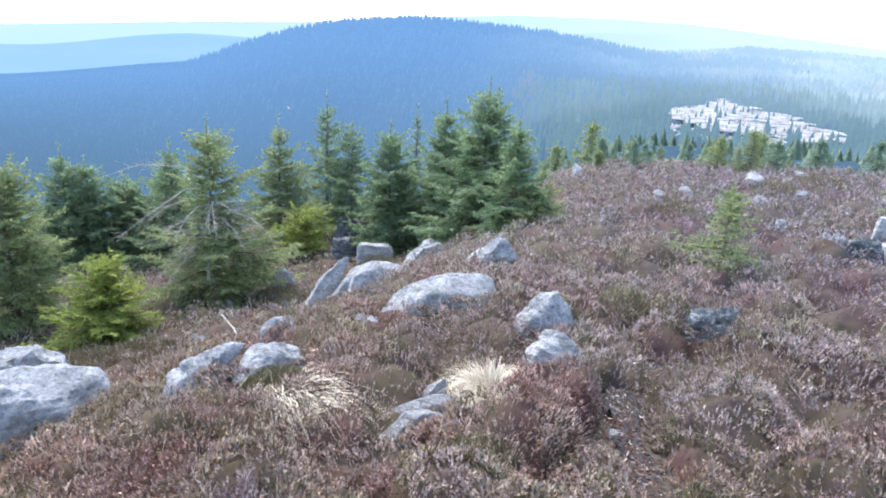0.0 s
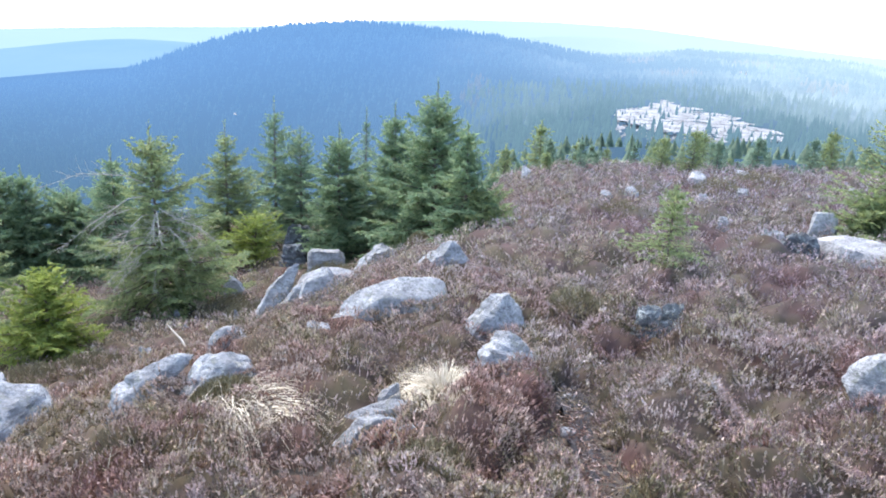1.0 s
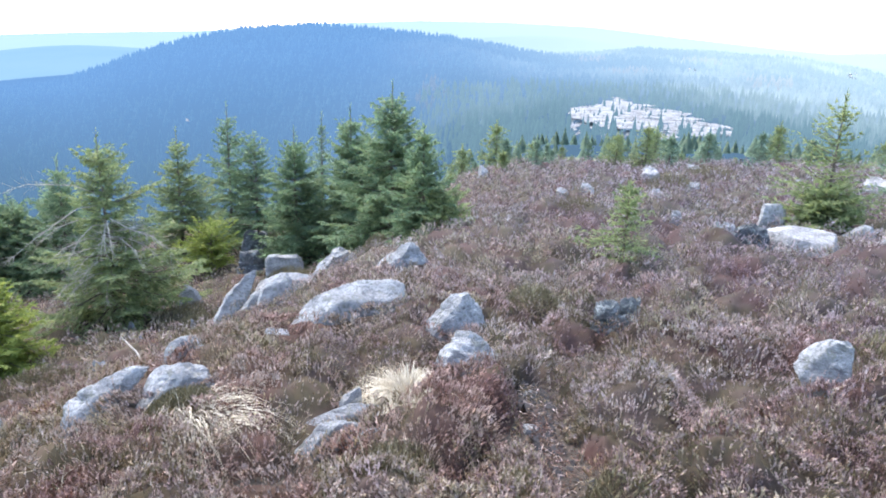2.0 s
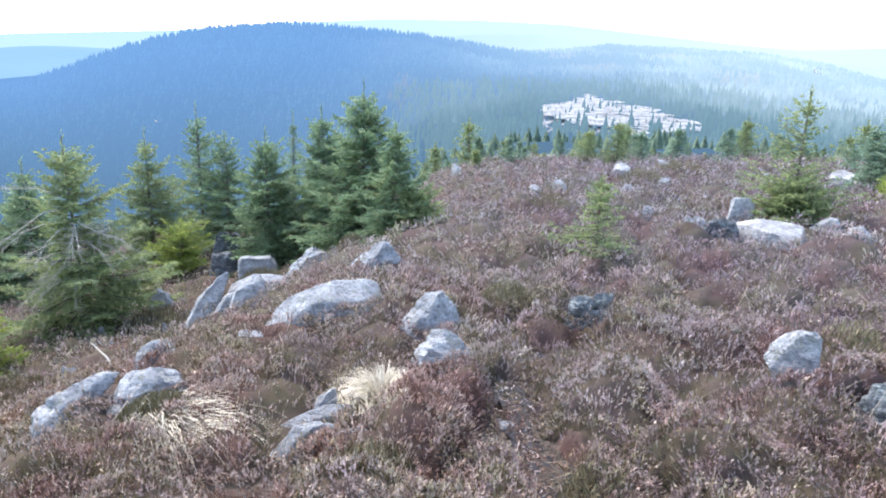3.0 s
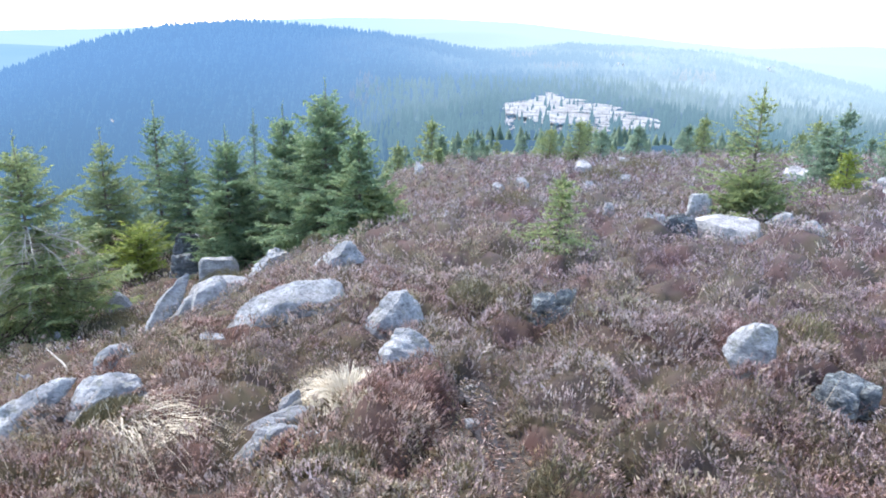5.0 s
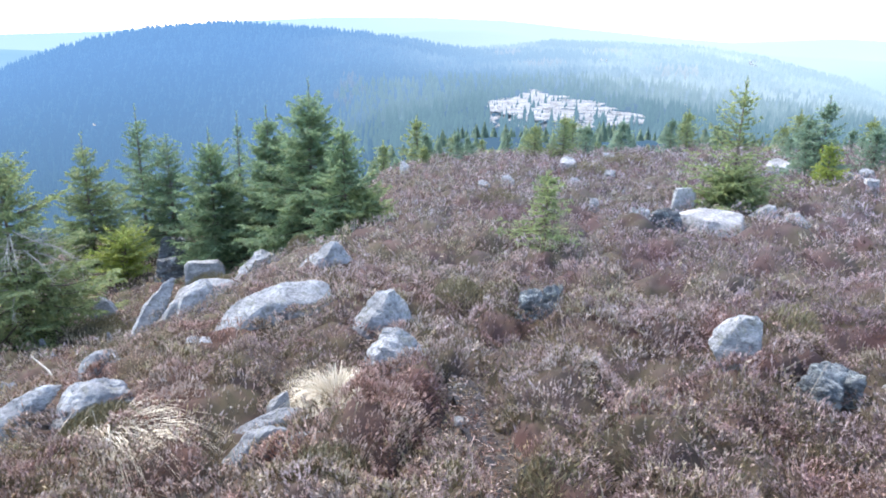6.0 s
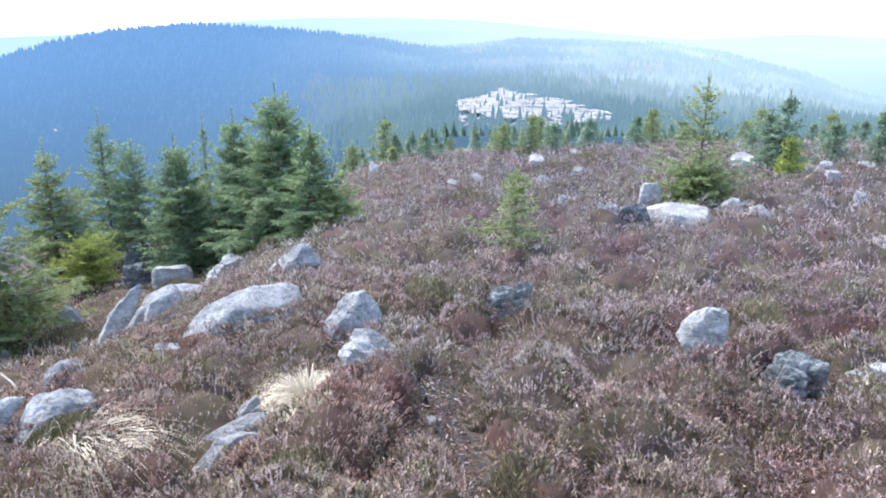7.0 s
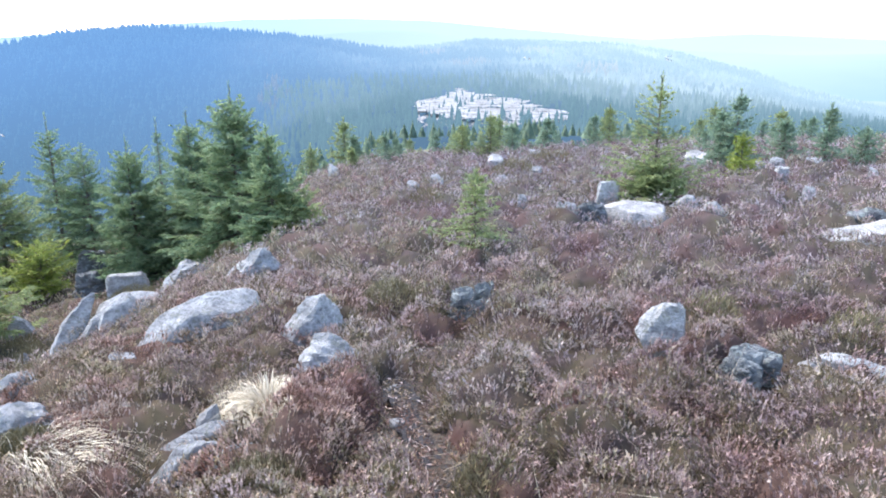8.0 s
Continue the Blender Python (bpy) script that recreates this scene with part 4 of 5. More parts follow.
def tufts(x, y, cell):
    """Small rounded heads of sprigs on the bushes: height 0..1 within a head, and the way outwards from its middle."""
    rng = np.random.default_rng(23)
    jx, jy, rr = rng.random((3, 89, 89))
    i, j = np.floor(x / cell).astype(int), np.floor(y / cell).astype(int)
    best, ox, oy = np.zeros(len(x)), np.zeros(len(x)), np.zeros(len(x))
    for di in (-1, 0, 1):
        for dj in (-1, 0, 1):
            a, b = (i + di) % 89, (j + dj) % 89
            R = cell * (0.5 + 0.5 * rr[a, b])
            dx, dy = x - (i + di + jx[a, b]) * cell, y - (j + dj + jy[a, b]) * cell
            q = (dx * dx + dy * dy) / (R * R)
            top = (0.55 + 0.45 * rr[a, b]) * np.sqrt(np.clip(1 - q, 0, 1))
            win = top > best
            best, ox, oy = np.where(win, top, best), np.where(win, dx / R, ox), np.where(win, dy / R, oy)
    return best, ox, oy


def canopy(x, y, best=None):
    """Height of the heather over the soil: its bushes, knobbly, lower along the track and against rocks."""
    if best is None:
        best = bushes(x, y)[0]
    best = best + 0.09 * (value_noise(x, y, 0.15, 8) - 0.5) + 0.075 * (value_noise(x, y, 0.06, 9) - 0.5)
    best = best * np.clip((track_distance(x, y) - 0.085) / 0.13, 0, 1)
    q, h = room(x, y)
    limit = 0.60 * h + 0.02
    near = np.clip(best, np.minimum(0.8 * limit, 0.32), limit)
    t = smooth01((q - 1.05) / 0.55)
    return near * (1 - t) + best * t


# sheet under the sprigs; its dark colour stands in for shade in their gaps
def build_heather_body(name_label, az, rs):
    A, R = np.meshgrid(np.radians(az), rs)
    X, Y = R * np.sin(A), R * np.cos(A)
    x, y = X.ravel(), Y.ravel()
    z = land(x, y) + canopy(x, y) * 0.88 - 0.085
    na = len(az)
    i, j = np.meshgrid(np.arange(len(rs) - 1), np.arange(na - 1), indexing="ij")
    q = np.stack([i * na + j, (i + 1) * na + j, (i + 1) * na + j + 1, i * na + j + 1], -1).reshape(-1, 4)
    mx, my = x[q].mean(1), y[q].mean(1)
    q = q[(my < 26) & (track_distance(mx, my) > 0.10)]
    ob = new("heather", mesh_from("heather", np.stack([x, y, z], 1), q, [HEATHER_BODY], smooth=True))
    tagged(ob, name_label, "heather", kind="stuff")


RUSSET = [(1.54, 2.86, 0.85), (2.2, 2.5, 0.7), (2.7, 2.9, 0.6), (2.45, 3.2, 0.4), (1.2, 2.5, 0.6), (-1.5, 2.35, 0.7), (2.52, 6.6, 0.9), (-0.9, 6.7, 0.5), (2.9, 4.6, 0.5), (0.5, 4.2, 0.5), (-0.7, 4.5, 0.5), (5.0, 5.2, 1.2)]
WOODY_SHADED = [(2.2, 2.85, 0.55), (2.75, 2.6, 0.5), (-0.55, 4.2, 0.35), (-1.9, 2.75, 0.3)]
PALE = [(0.15, 5.0, 0.4), (0.22, 4.25, 0.22), (-1.2, 2.9, 0.4), (2.6, 3.1, 0.3), (0.9, 3.7, 0.4), (-2.6, 3.2, 0.5), (-0.6, 5.9, 0.5), (1.6, 4.6, 0.4)]


def dome_share(rng, n):
    """Shares of a bush's radius, as many to each stretch of its domed surface, with the slope of the dome there."""
    g = np.linspace(0, 0.985, 400)
    rise = (1 - g ** 2) ** 0.85
    slope = -np.gradient(rise, g)
    area = np.cumsum(g * np.sqrt(1 + (1.1 * slope) ** 2))
    u = np.interp(rng.random(n), area / area[-1], g)
    return u, np.interp(u, g, rise), np.interp(u, g, slope)


def build_heather(name, label, r0, r1, count, seed, az0=-49, az1=44, coarse=1.0, sprays=6, cell=0.075, thin=1.55):
    """Sprigs all over the domes of the bushes, larger where farther."""
    rng = np.random.default_rng(seed)
    side = int(r1 / 0.42) + 2
    gi, gj = (v.ravel() for v in np.meshgrid(np.arange(-side, side), np.arange(-side, side), indexing="ij"))
    jx, jy, rr, hh = np.random.default_rng(17).random((4, 97, 97))
    a, b = gi % 97, gj % 97
    cx, cy = (gi + jx[a, b]) * 0.42, (gj + jy[a, b]) * 0.42
    cr, caz = np.hypot(cx, cy), np.degrees(np.arctan2(cx, cy))
    caz = np.where(caz < az0, caz + 360, caz)
    near = (cr > r0) & (cr < r1) & (caz < az1) & (cy < 26.5)
    cx, cy, cr, a, b = cx[near], cy[near], cr[near], a[near], b[near]
    R = 0.42 * (0.54 + 0.58 * rr[a, b])
    high = np.minimum(0.17 + 0.38 * hh[a, b] * (0.5 + 0.9 * value_noise(cx, cy, 2.3, 6)), 0.85 * R + 0.03)
    weight = R * (R + 1.1 * high) / np.maximum(cr, 2.2) ** thin
    who = np.repeat(np.arange(len(cx)), rng.multinomial(count, weight / weight.sum()))
    n = len(who)
    share, lift, slope = dome_share(rng, n)
    turn = rng.uniform(0, 6.283, n)
    ox, oy = np.cos(turn), np.sin(turn)
    x, y = cx[who] + R[who] * share * ox, cy[who] + R[who] * share * oy
    wx, wy = warp(x, y)
    x, y = x - wx, y - wy
    over = bushes(x, y)[0]
    ok = (track_distance(x, y) > 0.10) & (room(x, y)[0] > 0.92) & (over < high[who] * lift + 0.24)
    top = over
    for tx, ty, w in TREES:
        ok &= np.hypot(x - tx, y - ty) > w * 0.18
    x, y, top, who, share, slope, ox, oy = (v[ok] for v in (x, y, top, who, share, slope, ox, oy))
    n, r = len(x), np.hypot(x, y)
    number = a[who] * 97 + b[who]
    c = canopy(x, y, top)
    grow = np.clip(0.25 + 0.75 * value_noise(x, y, 0.2, 21), 0.3, 1)
    size = coarse * np.maximum(r / 4.2, 1.0) ** 0.62
    L = 0.048 * size * rng.uniform(0.6, 1.25, n) * (0.7 + 0.5 * grow) * np.where(rng.random(n) < 0.2, 1.35, 1.0)
    head, hx, hy = tufts(x + 0.6 * top, y - 0.8 * top, cell)
    out = np.minimum(1.1, 0.55 * slope * high[who] / R[who])
    d = unit(np.stack([out * ox + 0.5 * hx + rng.normal(0, 0.22, n), out * oy + 0.5 * hy + rng.normal(0, 0.22, n), np.ones(n)], 1))
    base = np.stack([x, y, land(x, y) + 0.9 * c - 0.01], 1) + d * (0.7 * cell * np.minimum(1, c / 0.12) * (head - 0.7) - 0.5 * L)[:, None]
    v, f = blades(base, d, L, 0.0032 * size, rng.uniform(0, 3.14, n), 0.4)
    # each sprig carries a spray of short leafy side shoots, crowded towards its tip
    m = np.repeat(np.arange(n), sprays)
    q = rng.uniform(0.25, 1.0, len(m)) ** 0.75
    leaf = L[m] * rng.uniform(0.26, 0.46, len(m)) * (1.15 - 0.4 * q)
    side = d[m] + rng.normal(0, 0.36, (len(m), 3))
    v2, f2 = flecks(base[m] + d[m] * (L[m] * q)[:, None] - unit(side) * (0.4 * leaf)[:, None], side, leaf, leaf * rng.uniform(0.30, 0.55, len(m)), rng.uniform(0, 3.14, len(m)))
    flower = np.clip(1.7 * head - 0.25, 0.12, 0.97) * (1 - 0.22 * smooth01((share - 0.72) / 0.26))
    tipped = (rng.random(n) < flower)[m] & (q > 0.5 * rng.random(len(m)) + 0.1)
    # each bush has its own hue
    hue = np.random.default_rng(71).random(97 * 97)[number]
    kind = np.select([hue < 0.22, hue < 0.46, hue < 0.60], [2, 3, 4], 1)
    for spots, mt in ((RUSSET, 2), (PALE, 3)):
        for px, py, pr in spots:
            kind[np.hypot(x - px, y - py) < pr * (0.3 + 0.8 * value_noise(x, y, 0.3, 44) + 0.6 * rng.random(n))] = mt
    # old leggy bushes, bare and woody below; the dark stems also imitate shaded flanks
    bare = np.zeros(n, dtype=bool)
    for px, py, pr in WOODY_SHADED:
        bare |= (np.hypot(x - px, y - py) < pr * (0.5 + 0.7 * value_noise(x, y, 0.25, 45))) & (rng.random(n) < 0.45)
    shown = np.where(rng.random(len(m)) < 0.35, 1, kind[m])
    idx = np.concatenate([np.zeros(len(f), dtype=int), np.where(tipped & ~bare[m], shown, 0)])
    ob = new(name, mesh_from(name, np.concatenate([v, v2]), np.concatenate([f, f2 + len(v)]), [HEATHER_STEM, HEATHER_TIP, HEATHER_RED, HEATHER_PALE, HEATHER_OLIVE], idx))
    tagged(ob, label, "heather", kind="stuff")


def build_shoots(count, seed):
    """Single long shoots that stand above the bushes."""
    rng = np.random.default_rng(seed)
    r = 1.9 * (9.0 / 1.9) ** rng.random(count)
    az = np.radians(rng.uniform(-49, 44, count))
    x, y = r * np.sin(az), r * np.cos(az)
    ok = (track_distance(x, y) > 0.08) & (room(x, y)[0] > 1.25) & (value_noise(x, y, 0.25, 52) > 0.35)
    x, y = x[ok], y[ok]
    n = len(x)
    lean = rng.normal(0, 0.22, (2, n))
    d = np.stack([lean[0], lean[1], np.ones(n)], 1)
    L = rng.uniform(0.07, 0.13, n)
    base = np.stack([x, y, land(x, y) + canopy(x, y) - 0.07], 1)
    v, f = blades(base, d, L, rng.uniform(0.0035, 0.006, n), rng.uniform(0, 3.14, n), 0.72)
    # tiny side sprigs near the top
    m = np.repeat(np.arange(n), 4)
    q = rng.uniform(0.55, 0.95, len(m))
    b2 = base[m] + unit(d)[m] * (L[m] * q)[:, None]
    v2, f2 = blades(b2, d[m] + rng.normal(0, 0.5, (len(m), 3)), rng.uniform(0.012, 0.024, len(m)), rng.uniform(0.004, 0.006, len(m)), rng.uniform(0, 3.14, len(m)))
    idx = np.concatenate([np.tile([0, 1], n), np.ones(len(f2), dtype=int)])
    ob = new("heather", mesh_from("heather", np.concatenate([v, v2]), np.concatenate([f, f2 + len(v)]), [HEATHER_STEM, HEATHER_TIP], idx))
    tagged(ob, "long faded flowering shoots of heather", "heather", kind="stuff")


build_heather_body("brown heather undergrowth, darkened for the shade between sprigs", np.arange(-50, 45.01, 0.28), np.geomspace(1.7, 27.5, 200))
build_heather_body("brown heather undergrowth on the moor behind, dark as if shaded", np.arange(44.4, 310.6, 1.1), np.geomspace(0.25, 27.5, 110))
build_heather_body("low brown heather undergrowth underfoot, dark as if shaded", np.arange(-50, 45.01, 1.0), np.geomspace(0.25, 1.7, 30))
build_shoots(7000, 35)
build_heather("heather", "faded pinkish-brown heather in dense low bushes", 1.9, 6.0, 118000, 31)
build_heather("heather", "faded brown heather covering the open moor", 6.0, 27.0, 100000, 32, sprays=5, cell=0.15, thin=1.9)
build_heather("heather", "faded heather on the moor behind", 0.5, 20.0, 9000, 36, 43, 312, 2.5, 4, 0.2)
build_heather("heather", "low trodden heather underfoot", 0.5, 1.9, 3500, 37, -49, 44, 1.4, 4)


def build_litter(count, seed):
    """Broken stems and fallen leaves trodden into the track."""
    rng = np.random.default_rng(seed)
    y = rng.uniform(1.9, 4.15, count)
    x = np.interp(y, [p[1] for p in TRACK_LINE], [p[0] for p in TRACK_LINE]) + rng.normal(0, 0.055, count)
    d = np.stack([rng.normal(0, 1, count), rng.normal(0, 1, count), rng.uniform(0.0, 0.25, count)], 1)
    L = rng.uniform(0.012, 0.05, count)
    v, f = blades(np.stack([x, y, land(x, y) + 0.022 + 0.012 * rng.random(count)], 1), d, L, rng.uniform(0.003, 0.008, count), rng.uniform(0, 3.14, count))
    idx = np.repeat(rng.choice(3, count, p=[0.55, 0.25, 0.20]), 2)
    ob = new("heather_litter", mesh_from("heather_litter", v, f, [HEATHER_STEM, HEATHER_BODY, HEATHER_PALE], idx))
    tagged(ob, "broken heather stems and litter strewn on the track", "litter", kind="stuff")


build_litter(2600, 39)


# ---- dry grass ----
def tussock(name, label, x, y, n, spread, length, mat, seed, flop=0.8, toward=(0, 0), width=0.004, rise=0.0):
    rng = np.random.default_rng(seed)
    vs, fs, o = [], [], 0
    for _ in range(n):
        a = rng.uniform(0, 6.283)
        r = spread * math.sqrt(rng.random()) * 0.5
        p = np.array([r * math.cos(a), r * math.sin(a), rise * rng.random() - 0.02])
        d = np.array([math.cos(a) * flop * rng.uniform(0.2, 1.2) + toward[0], math.sin(a) * flop * rng.uniform(0.2, 1.2) + toward[1], 1.0])
        L = length * rng.uniform(0.5, 1.15)
        d = d / np.linalg.norm(d)
        hor = np.array([d[0], d[1], 0])
        side = unit(np.array([-d[1], d[0], 0.001]))
        w = width * rng.uniform(0.6, 1.3)
        sag = rng.uniform(0.75, 1.25) * (0.4 + 0.6 * np.linalg.norm(hor))
        row = []
        for k in range(5):
            s = k / 4
            c = p + d * L * s * (1 - 0.2 * s) + hor * L * 0.35 * s * s - np.array([0, 0, L * sag * s * s])
            ww = w * (1 - 0.85 * s)
            row += [c - side * ww, c + side * ww]
        vs += row
        for k in range(4):
            fs.append((o + 2 * k, o + 2 * k + 1, o + 2 * k + 3, o + 2 * k + 2))
        o += 10
    ob = new(name, mesh_from(name, np.array(vs), np.array(fs), [mat]))
    ob.matrix_world = pose(x, y, float(land(x, y)))
    return tagged(ob, label, "grass")


tussock("grass_tussock", "bleached straw-coloured grass tussock drooping over a slab", -0.47, 3.70, 2600, 0.24, 0.33, STRAW, 201, 0.85, (-0.08, -0.08), 0.0024, rise=0.20)
tussock("grass_tussock", "flattened dry grass below a mossy stone", -1.50, 3.42, 420, 0.45, 0.50, STRAW, 202, 1.6, (1.5, -0.5), 0.0019, rise=0.24)
tussock("grass_tussock", "few long dry grass blades in heather", -1.92, 2.95, 60, 0.25, 0.62, STRAW_DULL, 203, 1.0, (-0.2, 0.1), 0.003)
tussock("grass_tussock", "dry pale grass blades lying over heather", 2.0, 2.30, 160, 0.3, 0.62, STRAW_DULL, 204, 1.3, (-0.5, 0.2), 0.003)
tussock("grass_tussock", "thin dry grass stalks between slabs and tussock", -0.82, 3.62, 90, 0.2, 0.45, STRAW_DULL, 205, 1.0, (0.2, 0.0), 0.0025)


def build_stalks(count, seed):
    rng = np.random.default_rng(seed)
    r = 2.0 * (8.0 / 2.0) ** rng.random(count)
    az = np.radians(rng.uniform(-47, 42, count))
    x, y = r * np.sin(az), r * np.cos(az)
    keep = room(x, y)[0] > 1.2
    x, y = x[keep], y[keep]
    n = len(x)
    d = np.stack([rng.normal(0, 0.9, n), rng.normal(0, 0.9, n), rng.uniform(0.15, 1.0, n)], 1)
    L = rng.uniform(0.12, 0.36, n)
    v, f = blades(np.stack([x, y, land(x, y) + canopy(x, y) - 0.02], 1), d, L, rng.uniform(0.002, 0.0045, n), rng.uniform(0, 3.14, n), 0.4)
    ob = new("grass_stalks", mesh_from("grass_stalks", v, f, [STRAW_DULL]))
    tagged(ob, "scattered dry grass stalks caught in the heather", "grass", kind="stuff")


build_stalks(260, 210)


def bilberry(label, x, y, r, h, n, seed, mat):
    """A low green cushion of moss and bilberry shoots."""
    rng = np.random.default_rng(seed)
    a, q = rng.uniform(0, 6.283, n), np.sqrt(rng.random(n))
    px, py = x + r * q * np.cos(a), y + r * q * np.sin(a)
    top = h * np.sqrt(np.clip(1.05 - q * q, 0, 1)) * rng.uniform(0.7, 1.1, n)
    d = np.stack([0.6 * q * np.cos(a) + rng.normal(0, 0.4, n), 0.6 * q * np.sin(a) + rng.normal(0, 0.4, n), np.ones(n)], 1)
    L = np.minimum(0.07, top * 0.8 + 0.01) * rng.uniform(0.6, 1.2, n)
    base = np.stack([px, py, land(px, py) + top], 1) - unit(d) * L[:, None]
    v, f = blades(base, d, L, 0.006 * rng.uniform(0.6, 1.4, n), rng.uniform(0, 3.14, n))
    v = v - np.array([x, y, float(land(x, y))])
    ob = new("bilberry_clump", mesh_from("bilberry_clump", v, f, [mat]))
    ob.matrix_world = pose(x, y, float(land(x, y)))
    tagged(ob, label, "shrub", "green clumps in the heather")


for k, (x, y, r, h, dense) in enumerate(((-1.80, 3.70, 0.26, 0.21, 2.6), (-4.35, 9.4, 0.5, 0.30, 0.7), (-3.9, 8.9, 0.4, 0.26, 0.7), (-0.42, 2.90, 0.24, 0.27, 0.6), (2.42, 4.25, 0.26, 0.40, 0.5),
                                         (0.34, 5.5, 0.3, 0.32, 0.5), (0.62, 2.75, 0.2, 0.24, 0.6), (-5.4, 6.4, 0.6, 0.3, 0.7), (-4.9, 6.8, 0.5, 0.3, 0.6), (3.1, 3.75, 0.24, 0.36, 0.5), (0.16, 2.72, 0.16, 0.26, 0.6),
                                         (-3.35, 10.9, 0.45, 0.40, 0.6), (-2.95, 10.3, 0.35, 0.36, 0.6), (-3.4, 7.3, 0.45, 0.26, 0.5), (-2.75, 6.6, 0.3, 0.24, 0.5), (3.3, 13.8, 0.5, 0.4, 0.4), (1.2, 10.6, 0.4, 0.35, 0.4), (4.5, 15.5, 0.7, 0.42, 0.4))):
    bilberry("low olive-green moss and bilberry among the heather", x, y, r, h, int(9000 * dense * r), 230 + k, OLIVE)
bilberry("round dark green bush beside pale stones", -1.62, 9.45, 0.24, 0.42, 5000, 260, OLIVE)


def stick(name, label, points, r0, r1, mat, parent=None, twigs=0, seed=1):
    rng = np.random.default_rng(seed)
    pts = np.array(points)
    parts = [tube(pts, np.linspace(r0, r1, len(pts)), 6)]
    for _ in range(twigs):
        i = rng.integers(1, len(pts) - 1)
        t = rng.random()
        p = pts[i] * (1 - t) + pts[i + 1] * t
        along = unit(pts[i + 1] - pts[i])
        d = unit(along + rng.normal(0, 0.6, 3)) * rng.uniform(0.12, 0.35)
        parts.append(tube([p, p + d * 0.5 + rng.normal(0, 0.015, 3), p + d], [r1 * 1.1, r1 * 0.8, r1 * 0.4], 4))
    me = mesh_from(name, *join(parts), [mat], smooth=True)
    if parent:
        return part(name, me, parent, label)
    return tagged(new(name, me), label, "branch")


stick("dead_branch", "bare bleached stick leaning out of the heather", [(-2.66, 5.02, -1.10), (-2.90, 5.27, -0.985), (-3.14, 5.49, -0.965)], 0.012, 0.005, DEADWOOD)
DEAD_LIMBS = [((0.0, 0.0, 2.02), (-0.25, -0.3, 2.22), (-0.7, -0.6, 2.28), (-1.15, -0.85, 2.10)),
         ((0.0, 0.0, 1.9), (-0.1, -0.5, 1.95), (-0.5, -0.85, 1.62), (-0.85, -1.05, 1.30)),
         ((0.0, 0.0, 1.75), (0.25, -0.3, 1.76), (0.55, -0.45, 1.70), (0.85, -0.6, 1.74))]
limb_rng = np.random.default_rng(66)
for k in range(16):
    z, reach = limb_rng.uniform(0.75, 1.75), limb_rng.uniform(0.6, 1.15)
    a = limb_rng.uniform(-2.3, 0.1)
    DEAD_LIMBS.append([(math.cos(a) * reach * q, math.sin(a) * reach * q, z + reach * (0.12 * math.sin(3.1 * q) - 0.16 * q * q)) for q in (0.0, 0.35, 0.7, 1.0)])
for k, pts in enumerate(DEAD_LIMBS):
    stick("dead_limb", "bare grey dead limb", pts, 0.010, 0.0022, DEADWOOD, RAGGED, 22, 270 + k)


# ---- the distance ----
def build_forest(name, label, n, r0, r1, az0, az1, height, mat, seed, tiers=2, sides=5, skip=None, slim=0.19):
    rng = np.random.default_rng(seed)
    r = np.sqrt(rng.uniform(r0 * r0, r1 * r1, n))
    az = rng.uniform(az0, az1, n)
    if skip is not None:
        keep = ~skip(az, r, rng)
        r, az = r[keep], az[keep]
    n = len(r)
    x, y = r * np.sin(np.radians(az)), r * np.cos(np.radians(az))
    z = land(x, y)
    h = height * rng.uniform(0.55, 1.25, n) * (0.75 + 0.5 * value_noise(x, y, height * 9, seed + 1))
    wd = h * slim * rng.uniform(0.8, 1.3, n)
    vs, fs, o = [], [], 0
    turn = rng.uniform(0, 6.283, n)
    for k in range(tiers):
        lo, hi = k / tiers * 0.75, min(1.0, (k + 1) / tiers * 0.75 + 0.3)
        if k == tiers - 1:
            hi = 1.0
        rad = wd * (1 - lo * 0.95)
        v = np.empty((n, sides + 1, 3))
        for s in range(sides):
            a = turn + 6.283 * s / sides + k
            rr = rad * rng.uniform(0.7, 1.25, n) * ((1.25 if s % 2 else 0.5) if tiers > 4 else 1.0)
            v[:, s] = np.stack([x + rr * np.cos(a), y + rr * np.sin(a), z + h * (lo + rng.uniform(-0.03, 0.03, n)) - 0.5], 1)
        v[:, sides] = np.stack([x, y, z + h * hi], 1)
        tri = np.array([[s, (s + 1) % sides, sides] for s in range(sides)])
        vs.append(v.reshape(-1, 3))
        fs.append((tri[None] + (np.arange(n) * (sides + 1))[:, None, None]).reshape(-1, 3) + o)
        o += n * (sides + 1)
    ob = new(name, mesh_from(name, np.concatenate(vs), np.concatenate(fs), [mat]))
    tagged(ob, label, "forest", kind="stuff")


def clearing(az, r, rng):
    lo = np.interp(az, [4.5, 8, 12, 17.5], [400, 345, 320, 320])
    hi = np.interp(az, [4.5, 9, 13, 17.5], [470, 585, 520, 370])
    inside = (az > 5.4) & (az < 17.6) & (r > lo) & (r < hi) & (rng.random(len(az)) < 0.93)
    before = (az > 5.4) & (az < 17.6) & (r > lo - 95) & (r <= lo) & (rng.random(len(az)) < 0.75)
    return inside | before


def not_larch(az, r, rng):
    x, y = r * np.sin(np.radians(az)), r * np.cos(np.radians(az))
    east = (az > 6) & (az < 21) & (r > 780) & (value_noise(x, y, 70, 91) > 0.62)
    clump = ((az + 5.2) / 1.3) ** 2 + ((r - 660) / 70) ** 2 < 1
    return ~(east | clump)


def larch_or_clearing(az, r, rng):
    return ~not_larch(az, r, rng) & (rng.random(len(az)) < 0.5)


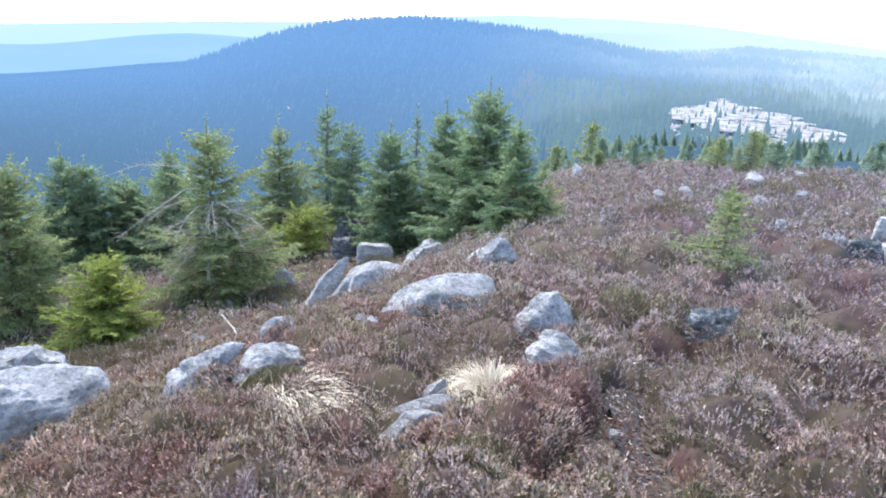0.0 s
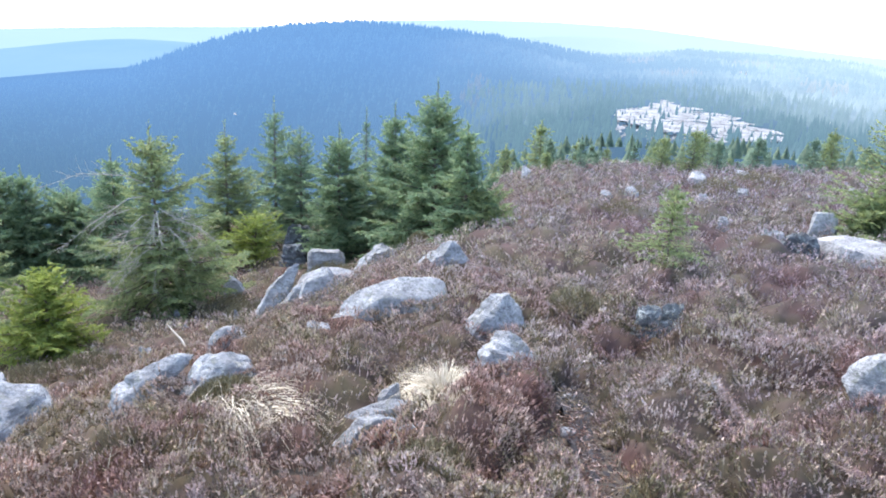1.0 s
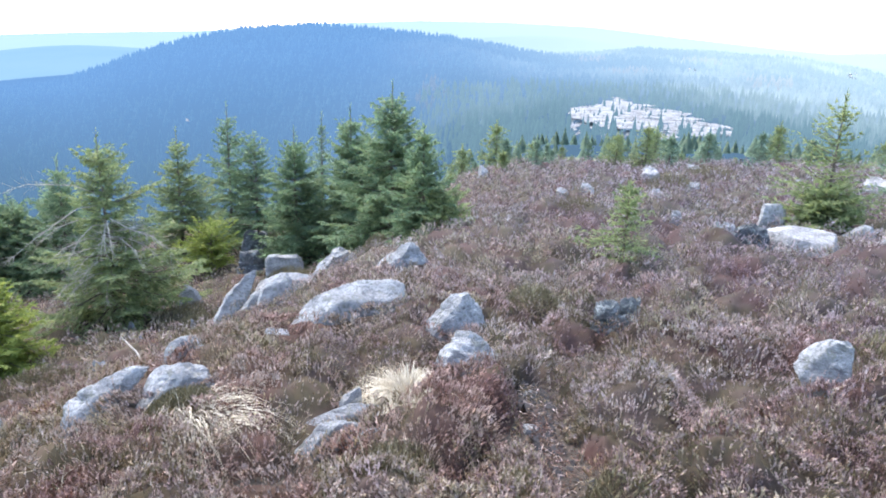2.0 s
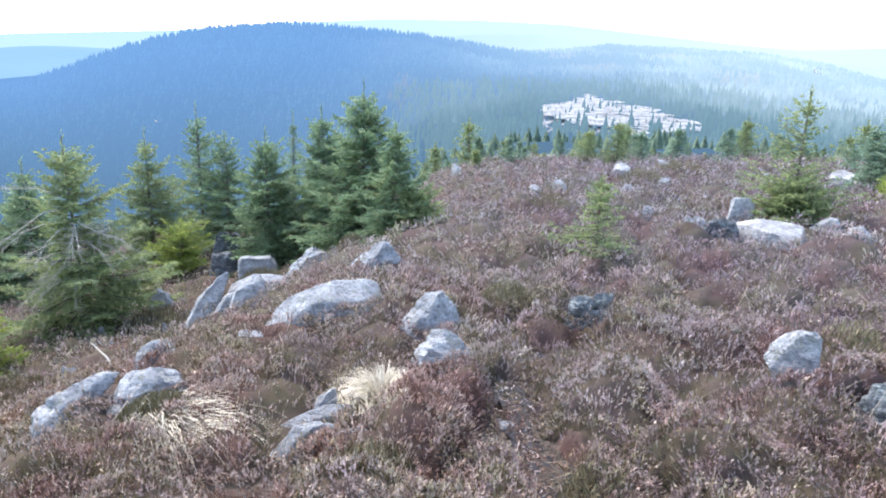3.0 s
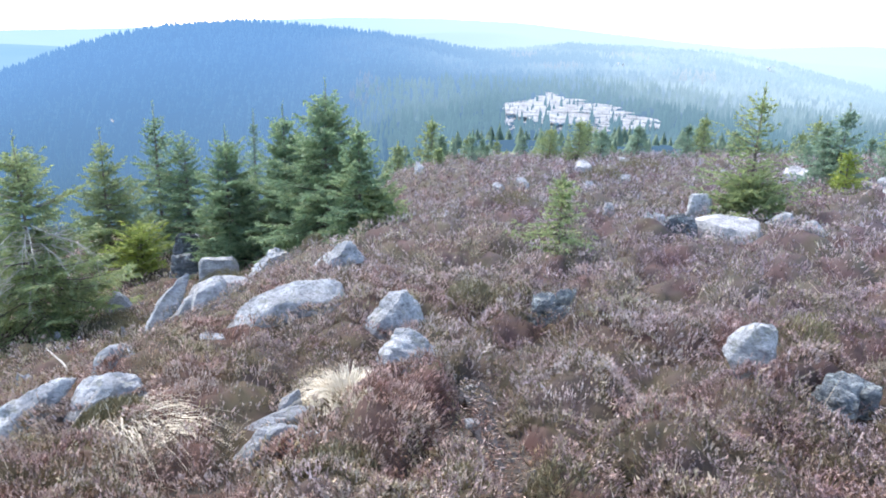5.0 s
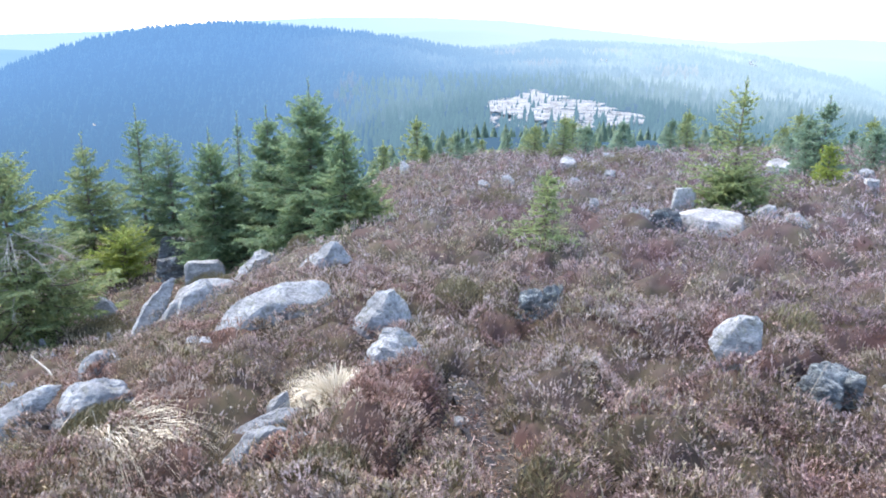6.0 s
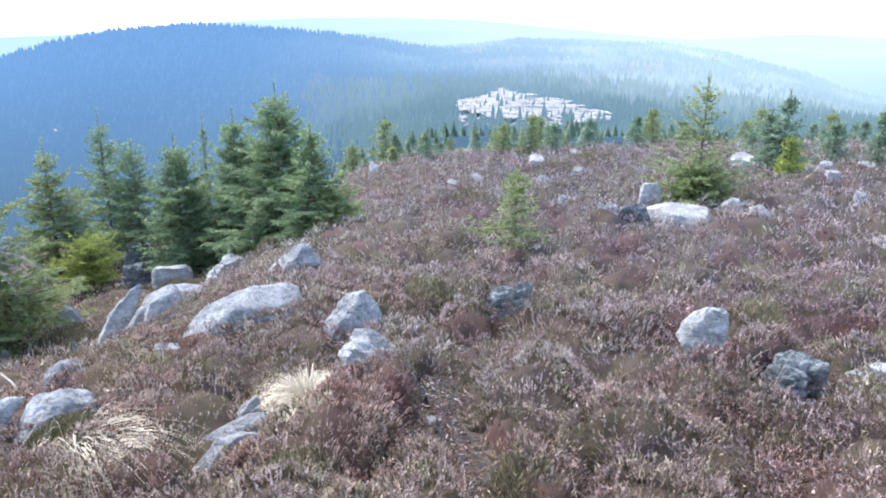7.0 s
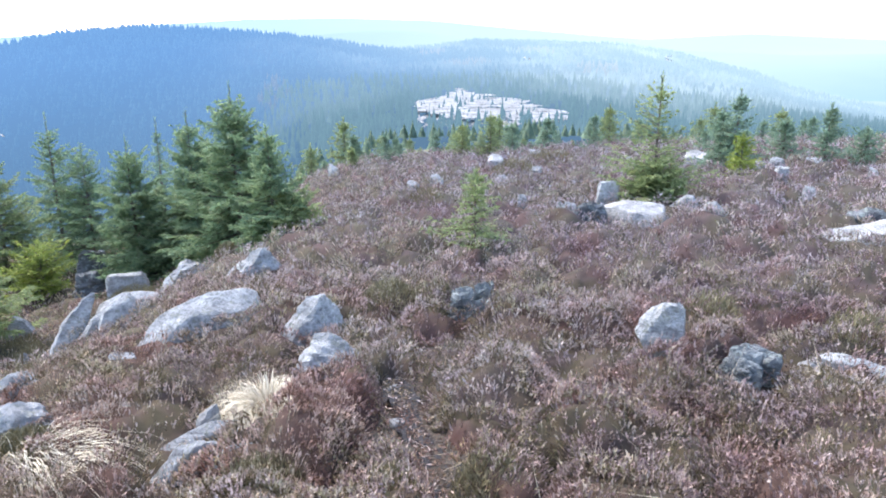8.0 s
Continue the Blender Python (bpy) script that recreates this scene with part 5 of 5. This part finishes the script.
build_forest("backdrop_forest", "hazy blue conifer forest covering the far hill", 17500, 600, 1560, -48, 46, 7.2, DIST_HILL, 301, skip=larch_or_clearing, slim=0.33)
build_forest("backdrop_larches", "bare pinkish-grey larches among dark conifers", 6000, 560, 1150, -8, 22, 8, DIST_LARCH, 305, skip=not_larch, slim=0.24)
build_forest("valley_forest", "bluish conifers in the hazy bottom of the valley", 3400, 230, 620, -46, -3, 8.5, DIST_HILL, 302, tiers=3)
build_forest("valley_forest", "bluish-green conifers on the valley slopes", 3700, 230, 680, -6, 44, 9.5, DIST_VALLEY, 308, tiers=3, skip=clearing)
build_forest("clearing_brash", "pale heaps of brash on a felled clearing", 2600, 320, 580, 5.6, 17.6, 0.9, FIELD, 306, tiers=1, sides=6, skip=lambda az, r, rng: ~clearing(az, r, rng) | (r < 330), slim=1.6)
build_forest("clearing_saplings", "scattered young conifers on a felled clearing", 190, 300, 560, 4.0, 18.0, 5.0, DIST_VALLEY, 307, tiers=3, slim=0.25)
build_forest("slope_forest", "dark conifers on the slope below the moor", 520, 90, 230, -46, 44, 3.2, NEEDLE_HAZED, 303, tiers=8, sides=12, slim=0.30)


def land_patch(name, label, az0, az1, r0, r1, na, nr, keep, mat):
    az = np.radians(np.linspace(az0, az1, na))
    A, R = np.meshgrid(az, np.linspace(r0, r1, nr))
    X, Y = R * np.sin(A), R * np.cos(A)
    jig = np.random.default_rng(5).uniform(-0.3, 0.3, (2, nr, na))
    X, Y = X + jig[0] * (r1 - r0) / nr, Y + jig[1] * (r1 - r0) / nr
    v = np.stack([X, Y, land(X, Y) + 2.5], -1).reshape(-1, 3)
    i, j = np.meshgrid(np.arange(nr - 1), np.arange(na - 1), indexing="ij")
    q = np.stack([i * na + j, i * na + j + 1, (i + 1) * na + j + 1, (i + 1) * na + j], -1).reshape(-1, 4)
    cx, cy = X.ravel()[q].mean(1), Y.ravel()[q].mean(1)
    ob = new(name, mesh_from(name, v, q[keep(cx, cy)], [mat]))
    tagged(ob, label, "clearing", kind="structure")


def build_field():
    def keep(cx, cy):
        ca, cr = np.degrees(np.arctan2(cx, cy)), np.hypot(cx, cy)
        wob = 60 * (value_noise(cx, cy, 22, 77) - 0.5) + 25 * (value_noise(cx, cy, 7, 79) - 0.5)
        lo = np.interp(ca, [5.7, 8, 12, 17.5], [420, 365, 335, 322]) + wob
        hi = np.interp(ca, [5.7, 9, 13, 17.5], [480, 565, 500, 365]) + wob
        strips = value_noise(cx, 2.2 * cy, 14, 85) + 0.35 * value_noise(cx, 2.2 * cy, 5, 86)
        return (ca > 5.7) & (cr > lo) & (cr < hi) & (strips > 0.40)
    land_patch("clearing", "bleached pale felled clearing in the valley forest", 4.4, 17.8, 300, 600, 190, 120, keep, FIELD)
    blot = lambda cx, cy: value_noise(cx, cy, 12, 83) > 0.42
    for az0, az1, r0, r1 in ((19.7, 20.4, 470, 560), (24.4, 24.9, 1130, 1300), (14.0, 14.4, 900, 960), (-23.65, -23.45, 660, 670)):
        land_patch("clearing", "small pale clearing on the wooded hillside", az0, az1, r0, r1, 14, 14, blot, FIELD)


build_field()
